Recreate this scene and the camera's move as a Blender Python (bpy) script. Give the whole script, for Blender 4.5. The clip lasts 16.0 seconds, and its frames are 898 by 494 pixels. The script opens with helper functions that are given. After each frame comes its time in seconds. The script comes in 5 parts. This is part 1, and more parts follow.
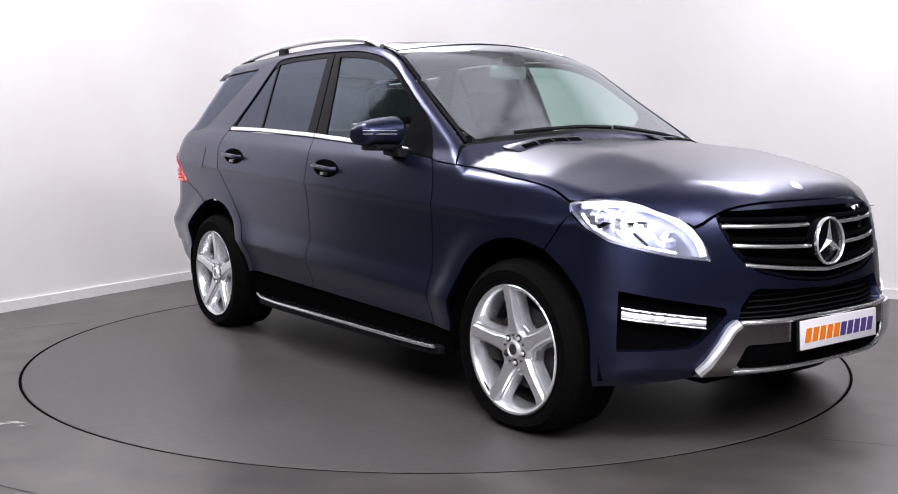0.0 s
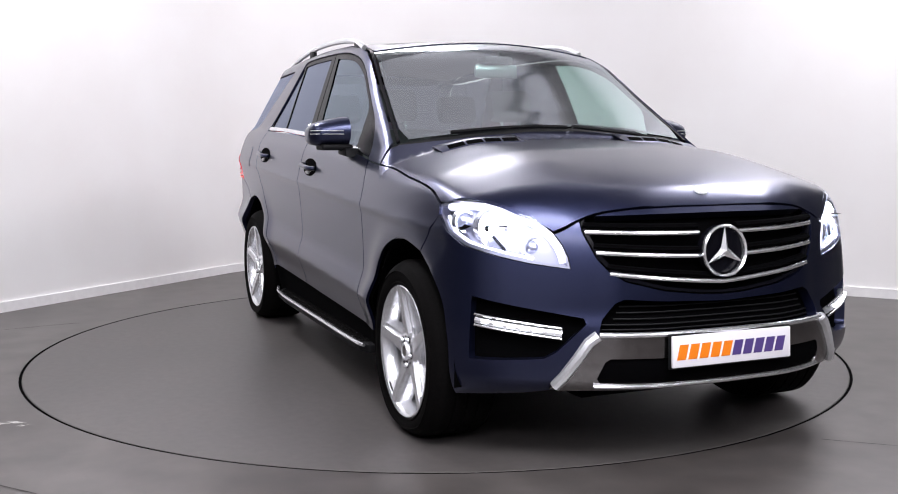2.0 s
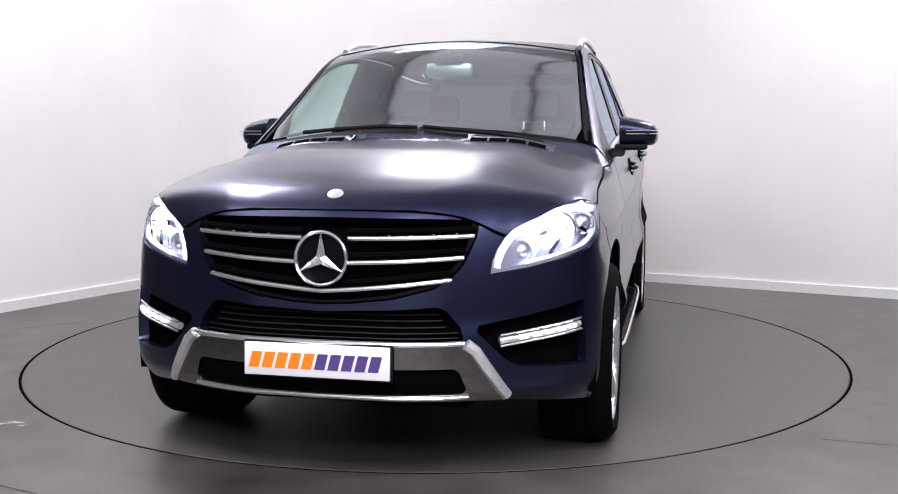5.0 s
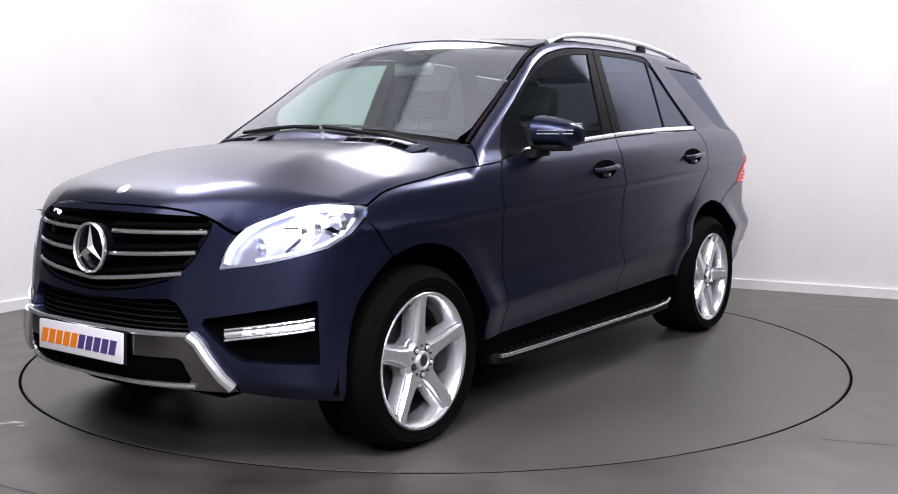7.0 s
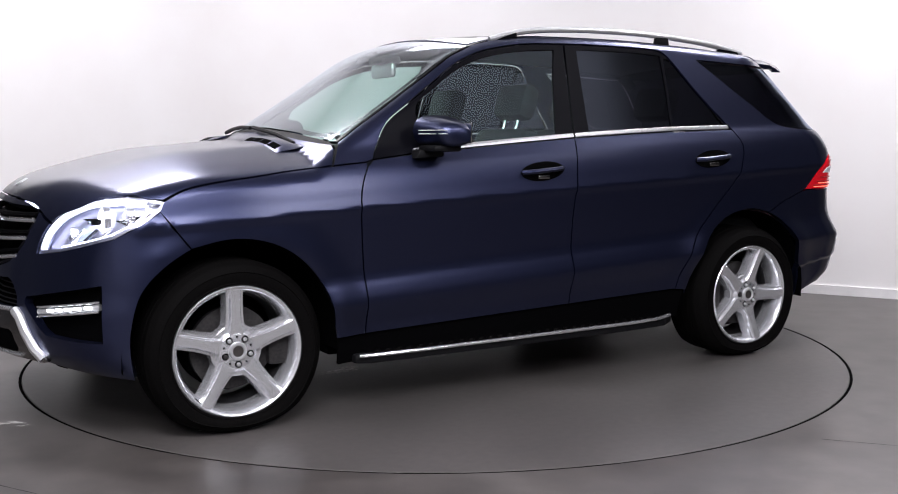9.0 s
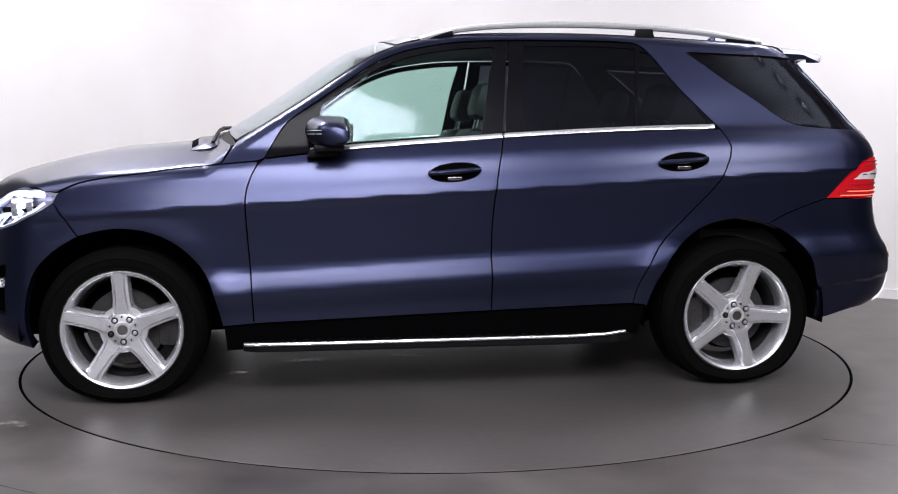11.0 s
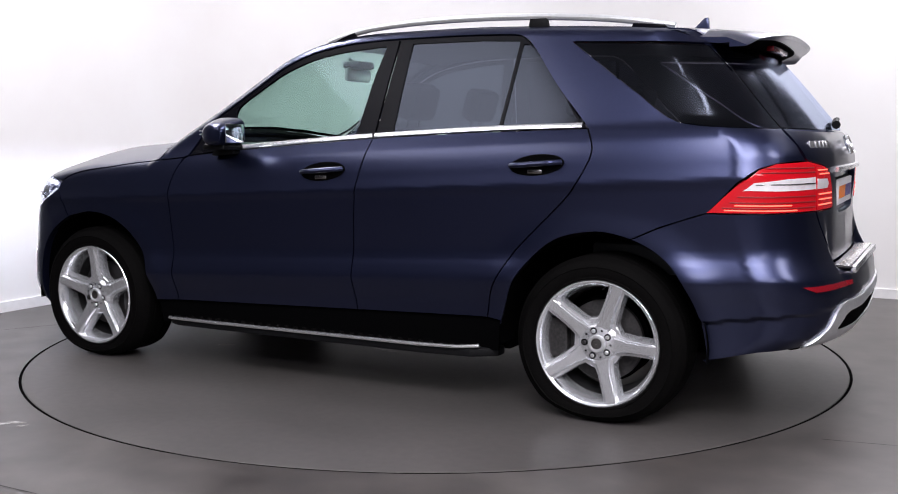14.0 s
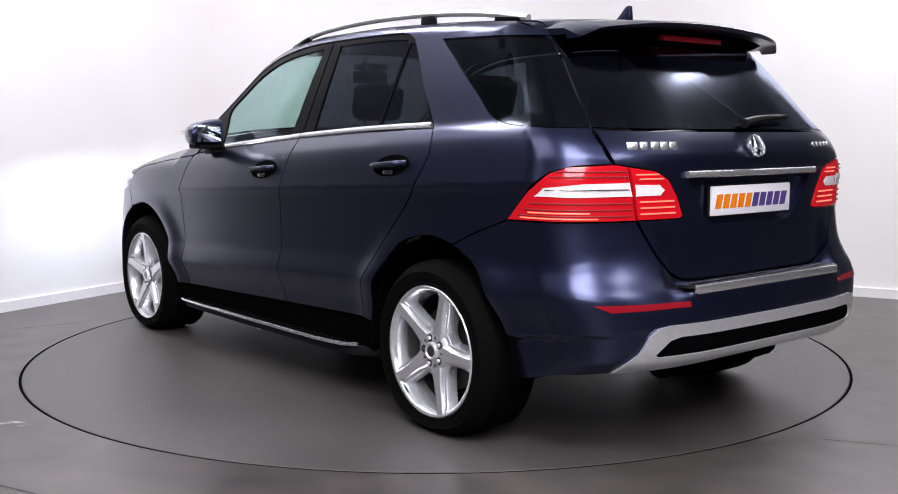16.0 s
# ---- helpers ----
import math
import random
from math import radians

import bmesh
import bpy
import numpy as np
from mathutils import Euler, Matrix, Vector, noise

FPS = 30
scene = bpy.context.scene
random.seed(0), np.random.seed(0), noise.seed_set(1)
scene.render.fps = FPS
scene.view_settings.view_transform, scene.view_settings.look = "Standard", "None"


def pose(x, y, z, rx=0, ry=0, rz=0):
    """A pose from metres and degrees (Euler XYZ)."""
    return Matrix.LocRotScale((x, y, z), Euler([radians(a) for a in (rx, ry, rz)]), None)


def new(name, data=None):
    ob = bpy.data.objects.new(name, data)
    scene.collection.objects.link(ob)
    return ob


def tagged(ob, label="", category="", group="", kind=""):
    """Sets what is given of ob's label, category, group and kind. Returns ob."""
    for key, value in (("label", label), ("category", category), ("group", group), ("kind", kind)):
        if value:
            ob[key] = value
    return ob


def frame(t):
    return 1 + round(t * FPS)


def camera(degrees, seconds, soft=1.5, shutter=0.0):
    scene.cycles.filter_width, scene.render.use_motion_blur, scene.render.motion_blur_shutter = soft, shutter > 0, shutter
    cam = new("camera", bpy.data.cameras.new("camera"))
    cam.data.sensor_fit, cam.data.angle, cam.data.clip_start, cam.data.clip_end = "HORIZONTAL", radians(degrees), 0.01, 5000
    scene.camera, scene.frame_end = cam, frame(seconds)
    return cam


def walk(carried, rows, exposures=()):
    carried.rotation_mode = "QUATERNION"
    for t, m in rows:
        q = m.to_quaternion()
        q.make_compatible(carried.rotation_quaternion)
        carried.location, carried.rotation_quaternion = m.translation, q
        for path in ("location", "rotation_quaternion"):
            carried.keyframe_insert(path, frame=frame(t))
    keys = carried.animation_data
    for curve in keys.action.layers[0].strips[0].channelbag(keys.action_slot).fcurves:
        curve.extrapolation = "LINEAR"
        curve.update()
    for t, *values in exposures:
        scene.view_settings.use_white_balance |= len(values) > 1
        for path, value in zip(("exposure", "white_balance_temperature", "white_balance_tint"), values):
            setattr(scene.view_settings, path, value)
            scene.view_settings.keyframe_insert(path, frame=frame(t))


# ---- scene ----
from mathutils import geometry

# camera on a fixed stand; the car turns on a turntable whose axis is the origin
cam = camera(48.04, 16.0, soft=1.0)
EYE = (0.0, -5.809, 1.226)
CAM_POSE = pose(*EYE, 90 - 6.377, 0.05, -0.673)
walk(cam, [(0.0, CAM_POSE), (16.0, CAM_POSE)])

# ---- world, lamps, exposure ----
world = bpy.data.worlds.new("world")
scene.world = world
world.use_nodes = True
world.node_tree.nodes["Background"].inputs[0].default_value = (0.9, 0.92, 1.0, 1)
world.node_tree.nodes["Background"].inputs[1].default_value = 0.0
scene.view_settings.exposure = 0.0

# heading of the car in degrees against seconds
TURN = [(0.0, -53.46), (0.5, -54.74), (1.0, -57.78), (1.5, -62.2), (2.0, -68.15), (2.5, -73.94), (3.0, -80.0),
        (3.5, -85.78), (4.0, -91.86), (4.5, -97.58), (5.0, -103.6), (5.2, -105.98), (5.7, -111.8), (6.25, -118.2),
        (6.8, -124.65), (7.3, -130.5), (7.5, -132.93), (8.0, -138.95), (8.5, -144.6), (9.0, -150.53), (9.5, -156.2),
        (9.7, -158.5), (10.2, -164.25), (10.75, -170.6), (11.3, -176.9), (11.8, -182.6), (12.0, -184.85), (12.5, -190.3),
        (13.0, -196.3), (13.5, -202.01), (14.0, -207.98), (14.5, -213.7), (15.0, -219.67), (15.5, -225.42), (16.0, -231.5)]
OFF = Vector((0.107, 0.169, 0.0))

# room: two white walls meet in a corner behind the turntable
CORNER = Vector((-1.23, 4.206, 0))
ALONG_L = Vector((-0.504, -0.8636, 0)).normalized()
ALONG_R = Vector((0.872, -0.4895, 0)).normalized()
ROOM_L, ROOM_R, ROOM_H = 15.0, 13.0, 4.2
# past these lengths the walls turn black, unseen, to darken the car's reflections
WHITE_L, WHITE_R = 3.95, 5.75
BEND = 1.3  # radius of the curved corner


def lamp_panel(at, size, watts, colour):
    data = bpy.data.lights.new("area_lamp", "AREA")
    data.shape, data.size, data.size_y, data.energy, data.color = "RECTANGLE", size[0], size[1], watts, colour
    ob = new("area_lamp", data)
    ob.matrix_world = Matrix.Translation(at) @ pose(0, 0, 0, 0, 0, -29.3)
    return ob


# the 62 W panel is added for a grey haze in the side windows
LAMPS = [((-0.15, 3.0, 4.1), (1.2, 0.9), 44), ((-2.3, 0.5, 4.1), (0.9, 1.4), 120), ((3.3, 0.65, 4.1), (1.4, 0.9), 150), ((4.5, -2.4, 4.1), (2.4, 2.0), 20), ((-3.3, -2.7, 4.1), (2.4, 2.0), 62),
         # last two are unseen, added to fill the car's front and veil the windscreen
         ((0.0, -5.3, 4.1), (3.0, 1.9), 330), ((4.0, -5.2, 4.1), (2.4, 1.6), 150), ((0.0, -8.6, 4.1), (5.0, 2.0), 370), ((0.45, 0.55, 4.1), (2.6, 2.4), 15)]
for at, size, watts in LAMPS:
    lamp_panel(at, size, watts, (0.975, 0.955, 1.02))


# ---- materials ----
def material(name, base, rough=0.5, metal=0.0, coat=0.0, emit=None, power=0.0, spec=0.5):
    m = bpy.data.materials.new(name)
    m.use_nodes = True
    b = m.node_tree.nodes["Principled BSDF"]
    b.inputs["Base Color"].default_value = (*base, 1)
    b.inputs["Roughness"].default_value = rough
    b.inputs["Metallic"].default_value = metal
    b.inputs["Coat Weight"].default_value = coat
    b.inputs["Coat Roughness"].default_value = 0.13
    b.inputs["Specular IOR Level"].default_value = spec
    if emit:
        b.inputs["Emission Color"].default_value = (*emit, 1)
        b.inputs["Emission Strength"].default_value = power
    return m


def grain(m, scale, low, high, bump=0.0, detail=6.0, rough=None, second=None):
    """Two scales of noise in the colour of m, and a fine bump."""
    nt = m.node_tree
    b = nt.nodes["Principled BSDF"]
    tc = nt.nodes.new("ShaderNodeTexCoord")
    n1 = nt.nodes.new("ShaderNodeTexNoise")
    n1.inputs["Scale"].default_value, n1.inputs["Detail"].default_value = scale, detail
    nt.links.new(tc.outputs["Object"], n1.inputs["Vector"])
    ramp = nt.nodes.new("ShaderNodeValToRGB")
    ramp.color_ramp.elements[0].position, ramp.color_ramp.elements[1].position = 0.3, 0.7
    ramp.color_ramp.elements[0].color, ramp.color_ramp.elements[1].color = (*low, 1), (*high, 1)
    nt.links.new(n1.outputs["Fac"], ramp.inputs["Fac"])
    out = ramp.outputs["Color"]
    if second:
        n2 = nt.nodes.new("ShaderNodeTexNoise")
        n2.inputs["Scale"].default_value, n2.inputs["Detail"].default_value = second[0], 8
        nt.links.new(tc.outputs["Object"], n2.inputs["Vector"])
        r2 = nt.nodes.new("ShaderNodeMapRange")
        r2.inputs[1].default_value, r2.inputs[2].default_value = 0.3, 0.7
        r2.inputs[3].default_value, r2.inputs[4].default_value = second[1], second[2]
        nt.links.new(n2.outputs["Fac"], r2.inputs[0])
        mix = nt.nodes.new("ShaderNodeMix")
        mix.data_type, mix.blend_type = "RGBA", "MULTIPLY"
        mix.inputs[0].default_value = 1.0
        nt.links.new(out, mix.inputs[6])
        nt.links.new(r2.outputs[0], mix.inputs[7])
        out = mix.outputs[2]
    nt.links.new(out, b.inputs["Base Color"])
    if rough:
        r3 = nt.nodes.new("ShaderNodeMapRange")
        r3.inputs[3].default_value, r3.inputs[4].default_value = rough
        nt.links.new(n1.outputs["Fac"], r3.inputs[0])
        nt.links.new(r3.outputs[0], b.inputs["Roughness"])
    if bump:
        bp = nt.nodes.new("ShaderNodeBump")
        bp.inputs["Strength"].default_value, bp.inputs["Distance"].default_value = bump, 0.002
        nt.links.new(n1.outputs["Fac"], bp.inputs["Height"])
        nt.links.new(bp.outputs["Normal"], b.inputs["Normal"])
    return m


def pane(name, tint, gloss_rough=0.015, base=0.06, sheen=(0.9, 0.94, 1.0)):
    """A thin sheet of tinted glass: clear straight through, more mirror-like at a slant."""
    m = bpy.data.materials.new(name)
    m.use_nodes = True
    nt = m.node_tree
    nt.nodes.remove(nt.nodes["Principled BSDF"])
    tr, gl = nt.nodes.new("ShaderNodeBsdfTransparent"), nt.nodes.new("ShaderNodeBsdfGlossy")
    lw, mx = nt.nodes.new("ShaderNodeLayerWeight"), nt.nodes.new("ShaderNodeMixShader")
    pw, ad = nt.nodes.new("ShaderNodeMath"), nt.nodes.new("ShaderNodeMath")
    tr.inputs[0].default_value = (*tint, 1)
    gl.inputs["Color"].default_value = (*sheen, 1)
    gl.inputs["Roughness"].default_value = gloss_rough
    lw.inputs[0].default_value = 0.5
    pw.operation, ad.operation, ad.use_clamp = "POWER", "MULTIPLY_ADD", True
    pw.inputs[1].default_value = 4.0
    ad.inputs[1].default_value, ad.inputs[2].default_value = 1.0 - base, base
    nt.links.new(lw.outputs["Facing"], pw.inputs[0])
    nt.links.new(pw.outputs[0], ad.inputs[0])
    nt.links.new(ad.outputs[0], mx.inputs[0])
    nt.links.new(tr.outputs[0], mx.inputs[1])
    nt.links.new(gl.outputs[0], mx.inputs[2])
    nt.links.new(mx.outputs[0], nt.nodes["Material Output"].inputs[0])
    return m


PAINT = grain(material("metallic_paint", (0.03, 0.035, 0.09), 0.32, 0.9, 0.9), 900, (0.0155, 0.0195, 0.054), (0.0315, 0.0390, 0.096), 0.0, 1.0)
PAINT.node_tree.nodes["Principled BSDF"].inputs["Coat Roughness"].default_value = 0.21
PAINT.node_tree.nodes["Principled BSDF"].inputs["Coat IOR"].default_value = 1.36
GLOSS_BLACK = material("gloss_black", (0.004, 0.004, 0.006), 0.24, 0.0, 0.0, spec=0.08)
PLASTIC = grain(material("black_plastic", (0.006, 0.006, 0.007), 0.55, spec=0.15), 300, (0.004, 0.004, 0.005), (0.008, 0.008, 0.009), 0.2)
CHROME = material("chrome", (0.92, 0.93, 0.95), 0.24, 0.9)
SATIN = grain(material("satin_silver", (0.84, 0.85, 0.87), 0.32, 0.75), 60, (0.80, 0.81, 0.83), (0.88, 0.89, 0.91))
DARK_CHROME = grain(material("dark_chrome", (0.3, 0.29, 0.29), 0.22, 1.0), 40, (0.26, 0.25, 0.25), (0.33, 0.32, 0.32))
ALLOY = grain(material("alloy_paint", (0.85, 0.86, 0.88), 0.26, 0.78, 0.3), 200, (0.76, 0.77, 0.80), (0.84, 0.85, 0.88))
RUBBER = grain(material("rubber", (0.006, 0.006, 0.006), 0.7, spec=0.03), 120, (0.0022, 0.0022, 0.0022), (0.0045, 0.004, 0.004), 0.3)
# near-black for the underbody and for flat shade in gaps and recesses
DARK = material("underbody_shade_black", (0.0015, 0.0015, 0.0018), 0.95, spec=0.02)
CABIN = grain(material("cabin_grey", (0.03, 0.032, 0.034), 0.6), 150, (0.022, 0.024, 0.026), (0.040, 0.042, 0.044), 0.2)
LEATHER = grain(material("seat_leather", (0.02, 0.02, 0.022), 0.55), 80, (0.014, 0.014, 0.016), (0.028, 0.028, 0.03), 0.3)
HEADLINER = material("headliner", (0.30, 0.30, 0.30), 0.9)
# clear and privacy glass: the lamps' bluish cast is put into the sheen colour
GLASS = pane("clear_green_glass", (0.62, 0.80, 0.74), 0.05, 0.03, (0.75, 0.86, 1.0))
SCREEN_GLASS = pane("windscreen_glass", (0.66, 0.82, 0.77), 0.11, 0.20)
TINTED = pane("privacy_glass", (0.05, 0.05, 0.068), 0.15, 0.040, (0.72, 0.80, 1.0))
LENS = pane("lamp_cover", (0.95, 0.96, 1.0), 0.01, 0.04)
STEEL = grain(material("brake_steel", (0.03, 0.03, 0.03), 0.6, 0.4), 90, (0.018, 0.017, 0.018), (0.04, 0.037, 0.037))
GLOW = material("xenon_glow", (0.9, 0.9, 0.9), 0.3, emit=(0.80, 0.86, 1.0), power=9.0)
DAYLED = material("led_strip", (0.9, 0.9, 0.9), 0.3, emit=(0.80, 0.81, 1.0), power=1.1)
FOGLED = material("fog_led", (0.9, 0.9, 0.9), 0.3, emit=(0.9, 0.93, 1.0), power=2.4)
REFLECTOR = material("lamp_reflector", (0.62, 0.63, 0.74), 0.32, 0.95)
BEAM = material("beam_glow", (0.0, 0.0, 0.0), 0.5, emit=(0.76, 0.82, 1.0), power=6000.0)
BARREL_SHADE = grain(material("rim_barrel_shade", (0.012, 0.012, 0.013), 0.6, 0.2), 60, (0.008, 0.008, 0.009), (0.016, 0.016, 0.017))
RED_LENS = material("red_lens", (0.42, 0.004, 0.01), 0.12, 0.0, 0.6, (1.0, 0.010, 0.025), 0.22)
RED_DARK = material("red_reflector", (0.24, 0.006, 0.014), 0.15, 0.0, 0.6)
RED_GLOW = material("tail_glow", (0.8, 0.02, 0.02), 0.3, emit=(1.0, 0.22, 0.14), power=1.4)
RED_RIB = material("red_rib", (0.16, 0.002, 0.005), 0.6, 0.0, 0.0, (1.0, 0.01, 0.02), 0.10)
WHITE_LENS = grain(material("white_lens", (0.85, 0.8, 0.82), 0.2, 0.0, 0.5), 25, (0.80, 0.74, 0.77), (0.92, 0.89, 0.91))
PLATE = material("plate_white", (0.82, 0.80, 0.84), 0.35)
ORANGE = material("plate_orange", (0.85, 0.22, 0.01), 0.4)
PURPLE = material("plate_purple", (0.08, 0.05, 0.20), 0.4)
MIRROR = material("mirror_glass", (0.75, 0.78, 0.8), 0.02, 1.0)
WALL = grain(material("wall_paint", (0.80, 0.79, 0.785), 0.75), 1.5, (0.785, 0.765, 0.755), (0.815, 0.805, 0.80), 0.0, 3, second=(220, 0.985, 1.0))
# walls out of view: grey bounces light to the car, black dims reflections
UNSEEN_GREY = grain(material("unseen_grey_wall", (0.60, 0.60, 0.63), 0.8), 2, (0.58, 0.58, 0.61), (0.62, 0.62, 0.65))
UNSEEN_DARK = grain(material("unseen_black_wall", (0.03, 0.03, 0.032), 0.85), 2, (0.025, 0.025, 0.027), (0.035, 0.035, 0.037))
SKIRT = grain(material("skirting_paint", (0.80, 0.79, 0.79), 0.4), 20, (0.76, 0.75, 0.75), (0.82, 0.81, 0.81))
CEIL = grain(material("ceiling_paint", (0.84, 0.84, 0.84), 0.8), 2, (0.82, 0.82, 0.82), (0.86, 0.86, 0.86))
FLOOR = grain(material("floor_screed", (0.15, 0.145, 0.14), 0.36), 0.9, (0.046, 0.039, 0.036), (0.104, 0.095, 0.091), 0.12, 8, (0.28, 0.48), second=(5, 0.68, 1.16))
DISC = grain(material("turntable_screed", (0.14, 0.135, 0.13), 0.33), 1.3, (0.057, 0.052, 0.050), (0.088, 0.080, 0.077), 0.0, 8, (0.36, 0.50), second=(24, 0.86, 1.08))
SCUFF = grain(material("pale_scuff", (0.4, 0.39, 0.37), 0.22, spec=0.8), 40, (0.22, 0.21, 0.20), (0.52, 0.50, 0.48))
JOINT = material("joint_dark", (0.03, 0.027, 0.026), 0.7)
LAMP_WHITE = material("fixture_white", (0.8, 0.8, 0.8), 0.5)


def mesh_object(name, bm, mat, parent=None, label="", smooth=True):
    me = bpy.data.meshes.new(name)
    bm.to_mesh(me)
    bm.free()
    me.materials.append(mat)
    if smooth:
        me.polygons.foreach_set("use_smooth", [True] * len(me.polygons))
        me.set_sharp_from_angle(angle=radians(35))
    ob = new(name, me)
    if parent:
        ob.parent = parent
    if label:
        ob["label"] = label
    return ob


def part(name, bm, mat, parent, label=""):
    return mesh_object(name, bm, mat, parent, label)


def add_box(bm, lo, hi, bevel=0.0, m=None, seg=2):
    c = (Vector(lo) + Vector(hi)) / 2
    s = Vector(hi) - Vector(lo)
    t = Matrix.Translation(c) @ Matrix.Diagonal((*s, 1))
    geom = bmesh.ops.create_cube(bm, size=1.0, matrix=t)["verts"]
    if bevel:
        edges = list({e for v in geom for e in v.link_edges})
        out = bmesh.ops.bevel(bm, geom=edges, offset=bevel, segments=seg, affect="EDGES", profile=0.5)
        geom = list({v for f in out["faces"] for v in f.verts} | {v for v in geom if v.is_valid})
    if m:
        bmesh.ops.transform(bm, matrix=m, verts=[v for v in geom if v.is_valid])
    return geom


def box_mesh(lo, hi, bevel=0.0, m=None):
    bm = bmesh.new()
    add_box(bm, lo, hi, bevel, m)
    return bm


def tube(points, radius, sides=8, closed=False, flat=1.0):
    """A tube along points; flat squeezes it in height."""
    bm = bmesh.new()
    pts = [Vector(p) for p in points]
    rings = []
    n = len(pts)
    for i, p in enumerate(pts):
        a = pts[(i - 1) % n] if closed or i else p
        b = pts[(i + 1) % n] if closed or i < n - 1 else p
        d = (b - a).normalized()
        up = Vector((0, 0, 1)) if abs(d.z) < 0.95 else Vector((1, 0, 0))
        s = d.cross(up).normalized()
        u = s.cross(d).normalized()
        r = radius(i / max(n - 1, 1)) if callable(radius) else radius
        rings.append([bm.verts.new(p + r * (math.cos(k * math.tau / sides) * s + flat * math.sin(k * math.tau / sides) * u)) for k in range(sides)])
    for i in range(n if closed else n - 1):
        A, B = rings[i], rings[(i + 1) % n]
        for k in range(sides):
            bm.faces.new((A[k], A[(k + 1) % sides], B[(k + 1) % sides], B[k]))
    if not closed:
        bm.faces.new(rings[0]), bm.faces.new(rings[-1])
    bmesh.ops.recalc_face_normals(bm, faces=bm.faces)
    return bm


def lathe(profile, steps=64, axis="y", centre=(0, 0, 0), close=False):
    """Turn a profile of (radius, height) round an axis through centre."""
    bm = bmesh.new()
    rings = []
    for k in range(steps):
        a = k * math.tau / steps
        ring = []
        for r, hgt in profile:
            v = (r * math.cos(a), hgt, r * math.sin(a)) if axis == "y" else (r * math.cos(a), r * math.sin(a), hgt) if axis == "z" else (hgt, r * math.cos(a), r * math.sin(a))
            ring.append(bm.verts.new(Vector(v) + Vector(centre)))
        rings.append(ring)
    m = len(profile)
    for k in range(steps):
        A, B = rings[k], rings[(k + 1) % steps]
        for i in range(m if close else m - 1):
            j = (i + 1) % m
            bm.faces.new((A[i], A[j], B[j], B[i]))
    bmesh.ops.remove_doubles(bm, verts=bm.verts, dist=1e-6)
    bmesh.ops.recalc_face_normals(bm, faces=bm.faces)
    return bm


def prism(outline, lo, hi, axis="x", bevel=0.0):
    """A closed 2D outline drawn out along an axis."""
    bm = bmesh.new()

    def put(u, v, w):
        return {"x": (w, u, v), "y": (u, w, v), "z": (u, v, w)}[axis]
    a = [bm.verts.new(put(u, v, lo)) for u, v in outline]
    b = [bm.verts.new(put(u, v, hi)) for u, v in outline]
    n = len(a)
    bm.faces.new(a), bm.faces.new(b)
    for i in range(n):
        bm.faces.new((a[i], a[(i + 1) % n], b[(i + 1) % n], b[i]))
    bmesh.ops.recalc_face_normals(bm, faces=bm.faces)
    if bevel:
        bmesh.ops.bevel(bm, geom=list(bm.edges), offset=bevel, segments=2, affect="EDGES", profile=0.5)
    return bm


# ---- the room ----
def wall_slab(name, a, along, inward, length, lo, hi, thick, mat, label, category):
    """An upright slab with its face on the line from a; thickness away from the room."""
    bm = bmesh.new()
    n = 24
    vs = []
    for i in range(n + 1):
        q = a + along * (length * i / n)
        vs.append([bm.verts.new(q + Vector((0, 0, lo))), bm.verts.new(q + Vector((0, 0, hi))),
                   bm.verts.new(q - inward * thick + Vector((0, 0, hi))), bm.verts.new(q - inward * thick + Vector((0, 0, lo)))])
    for i in range(n):
        for k in range(4):
            bm.faces.new((vs[i][k], vs[i][(k + 1) % 4], vs[i + 1][(k + 1) % 4], vs[i + 1][k]))
    bm.faces.new(vs[0]), bm.faces.new(vs[-1])
    bmesh.ops.recalc_face_normals(bm, faces=bm.faces)
    return tagged(mesh_object(name, bm, mat, smooth=False), label, category, kind="structure")


IN_L, IN_R = ALONG_R, ALONG_L
FAR_L, FAR_R = CORNER + ALONG_L * ROOM_L, CORNER + ALONG_R * ROOM_R
wall_slab("wall_west", CORNER + ALONG_L * BEND, ALONG_L, IN_L, WHITE_L - BEND, -0.1, ROOM_H, 0.2, WALL, "smooth white painted studio wall meeting a corner", "wall")
wall_slab("wall_west_black", CORNER + ALONG_L * WHITE_L, ALONG_L, IN_L, ROOM_L - WHITE_L, -0.1, ROOM_H, 0.2, UNSEEN_DARK, "unseen black wall closing the studio, added to darken the car's reflections", "wall")
wall_slab("wall_north", CORNER + ALONG_R * BEND, ALONG_R, IN_R, WHITE_R - BEND, -0.1, ROOM_H, 0.2, WALL, "smooth white painted studio wall beside the turntable", "wall")
wall_slab("wall_north_black", CORNER + ALONG_R * WHITE_R, ALONG_R, IN_R, ROOM_R - WHITE_R, -0.1, ROOM_H, 0.2, UNSEEN_DARK, "unseen black wall closing the studio, added to darken the car's reflections", "wall")
# unseen grey wall, added to brighten whatever side of the car faces it
wall_slab("wall_south", FAR_L, ALONG_R, -IN_R, ROOM_R, -0.1, ROOM_H, 0.2, UNSEEN_GREY, "unseen grey wall closing the studio, added to bounce light onto the car", "wall")
wall_slab("wall_east", FAR_R, ALONG_L, -IN_L, ROOM_L, -0.1, ROOM_H, 0.2, UNSEEN_DARK, "unseen black wall closing the studio, added to darken the car's reflections", "wall")
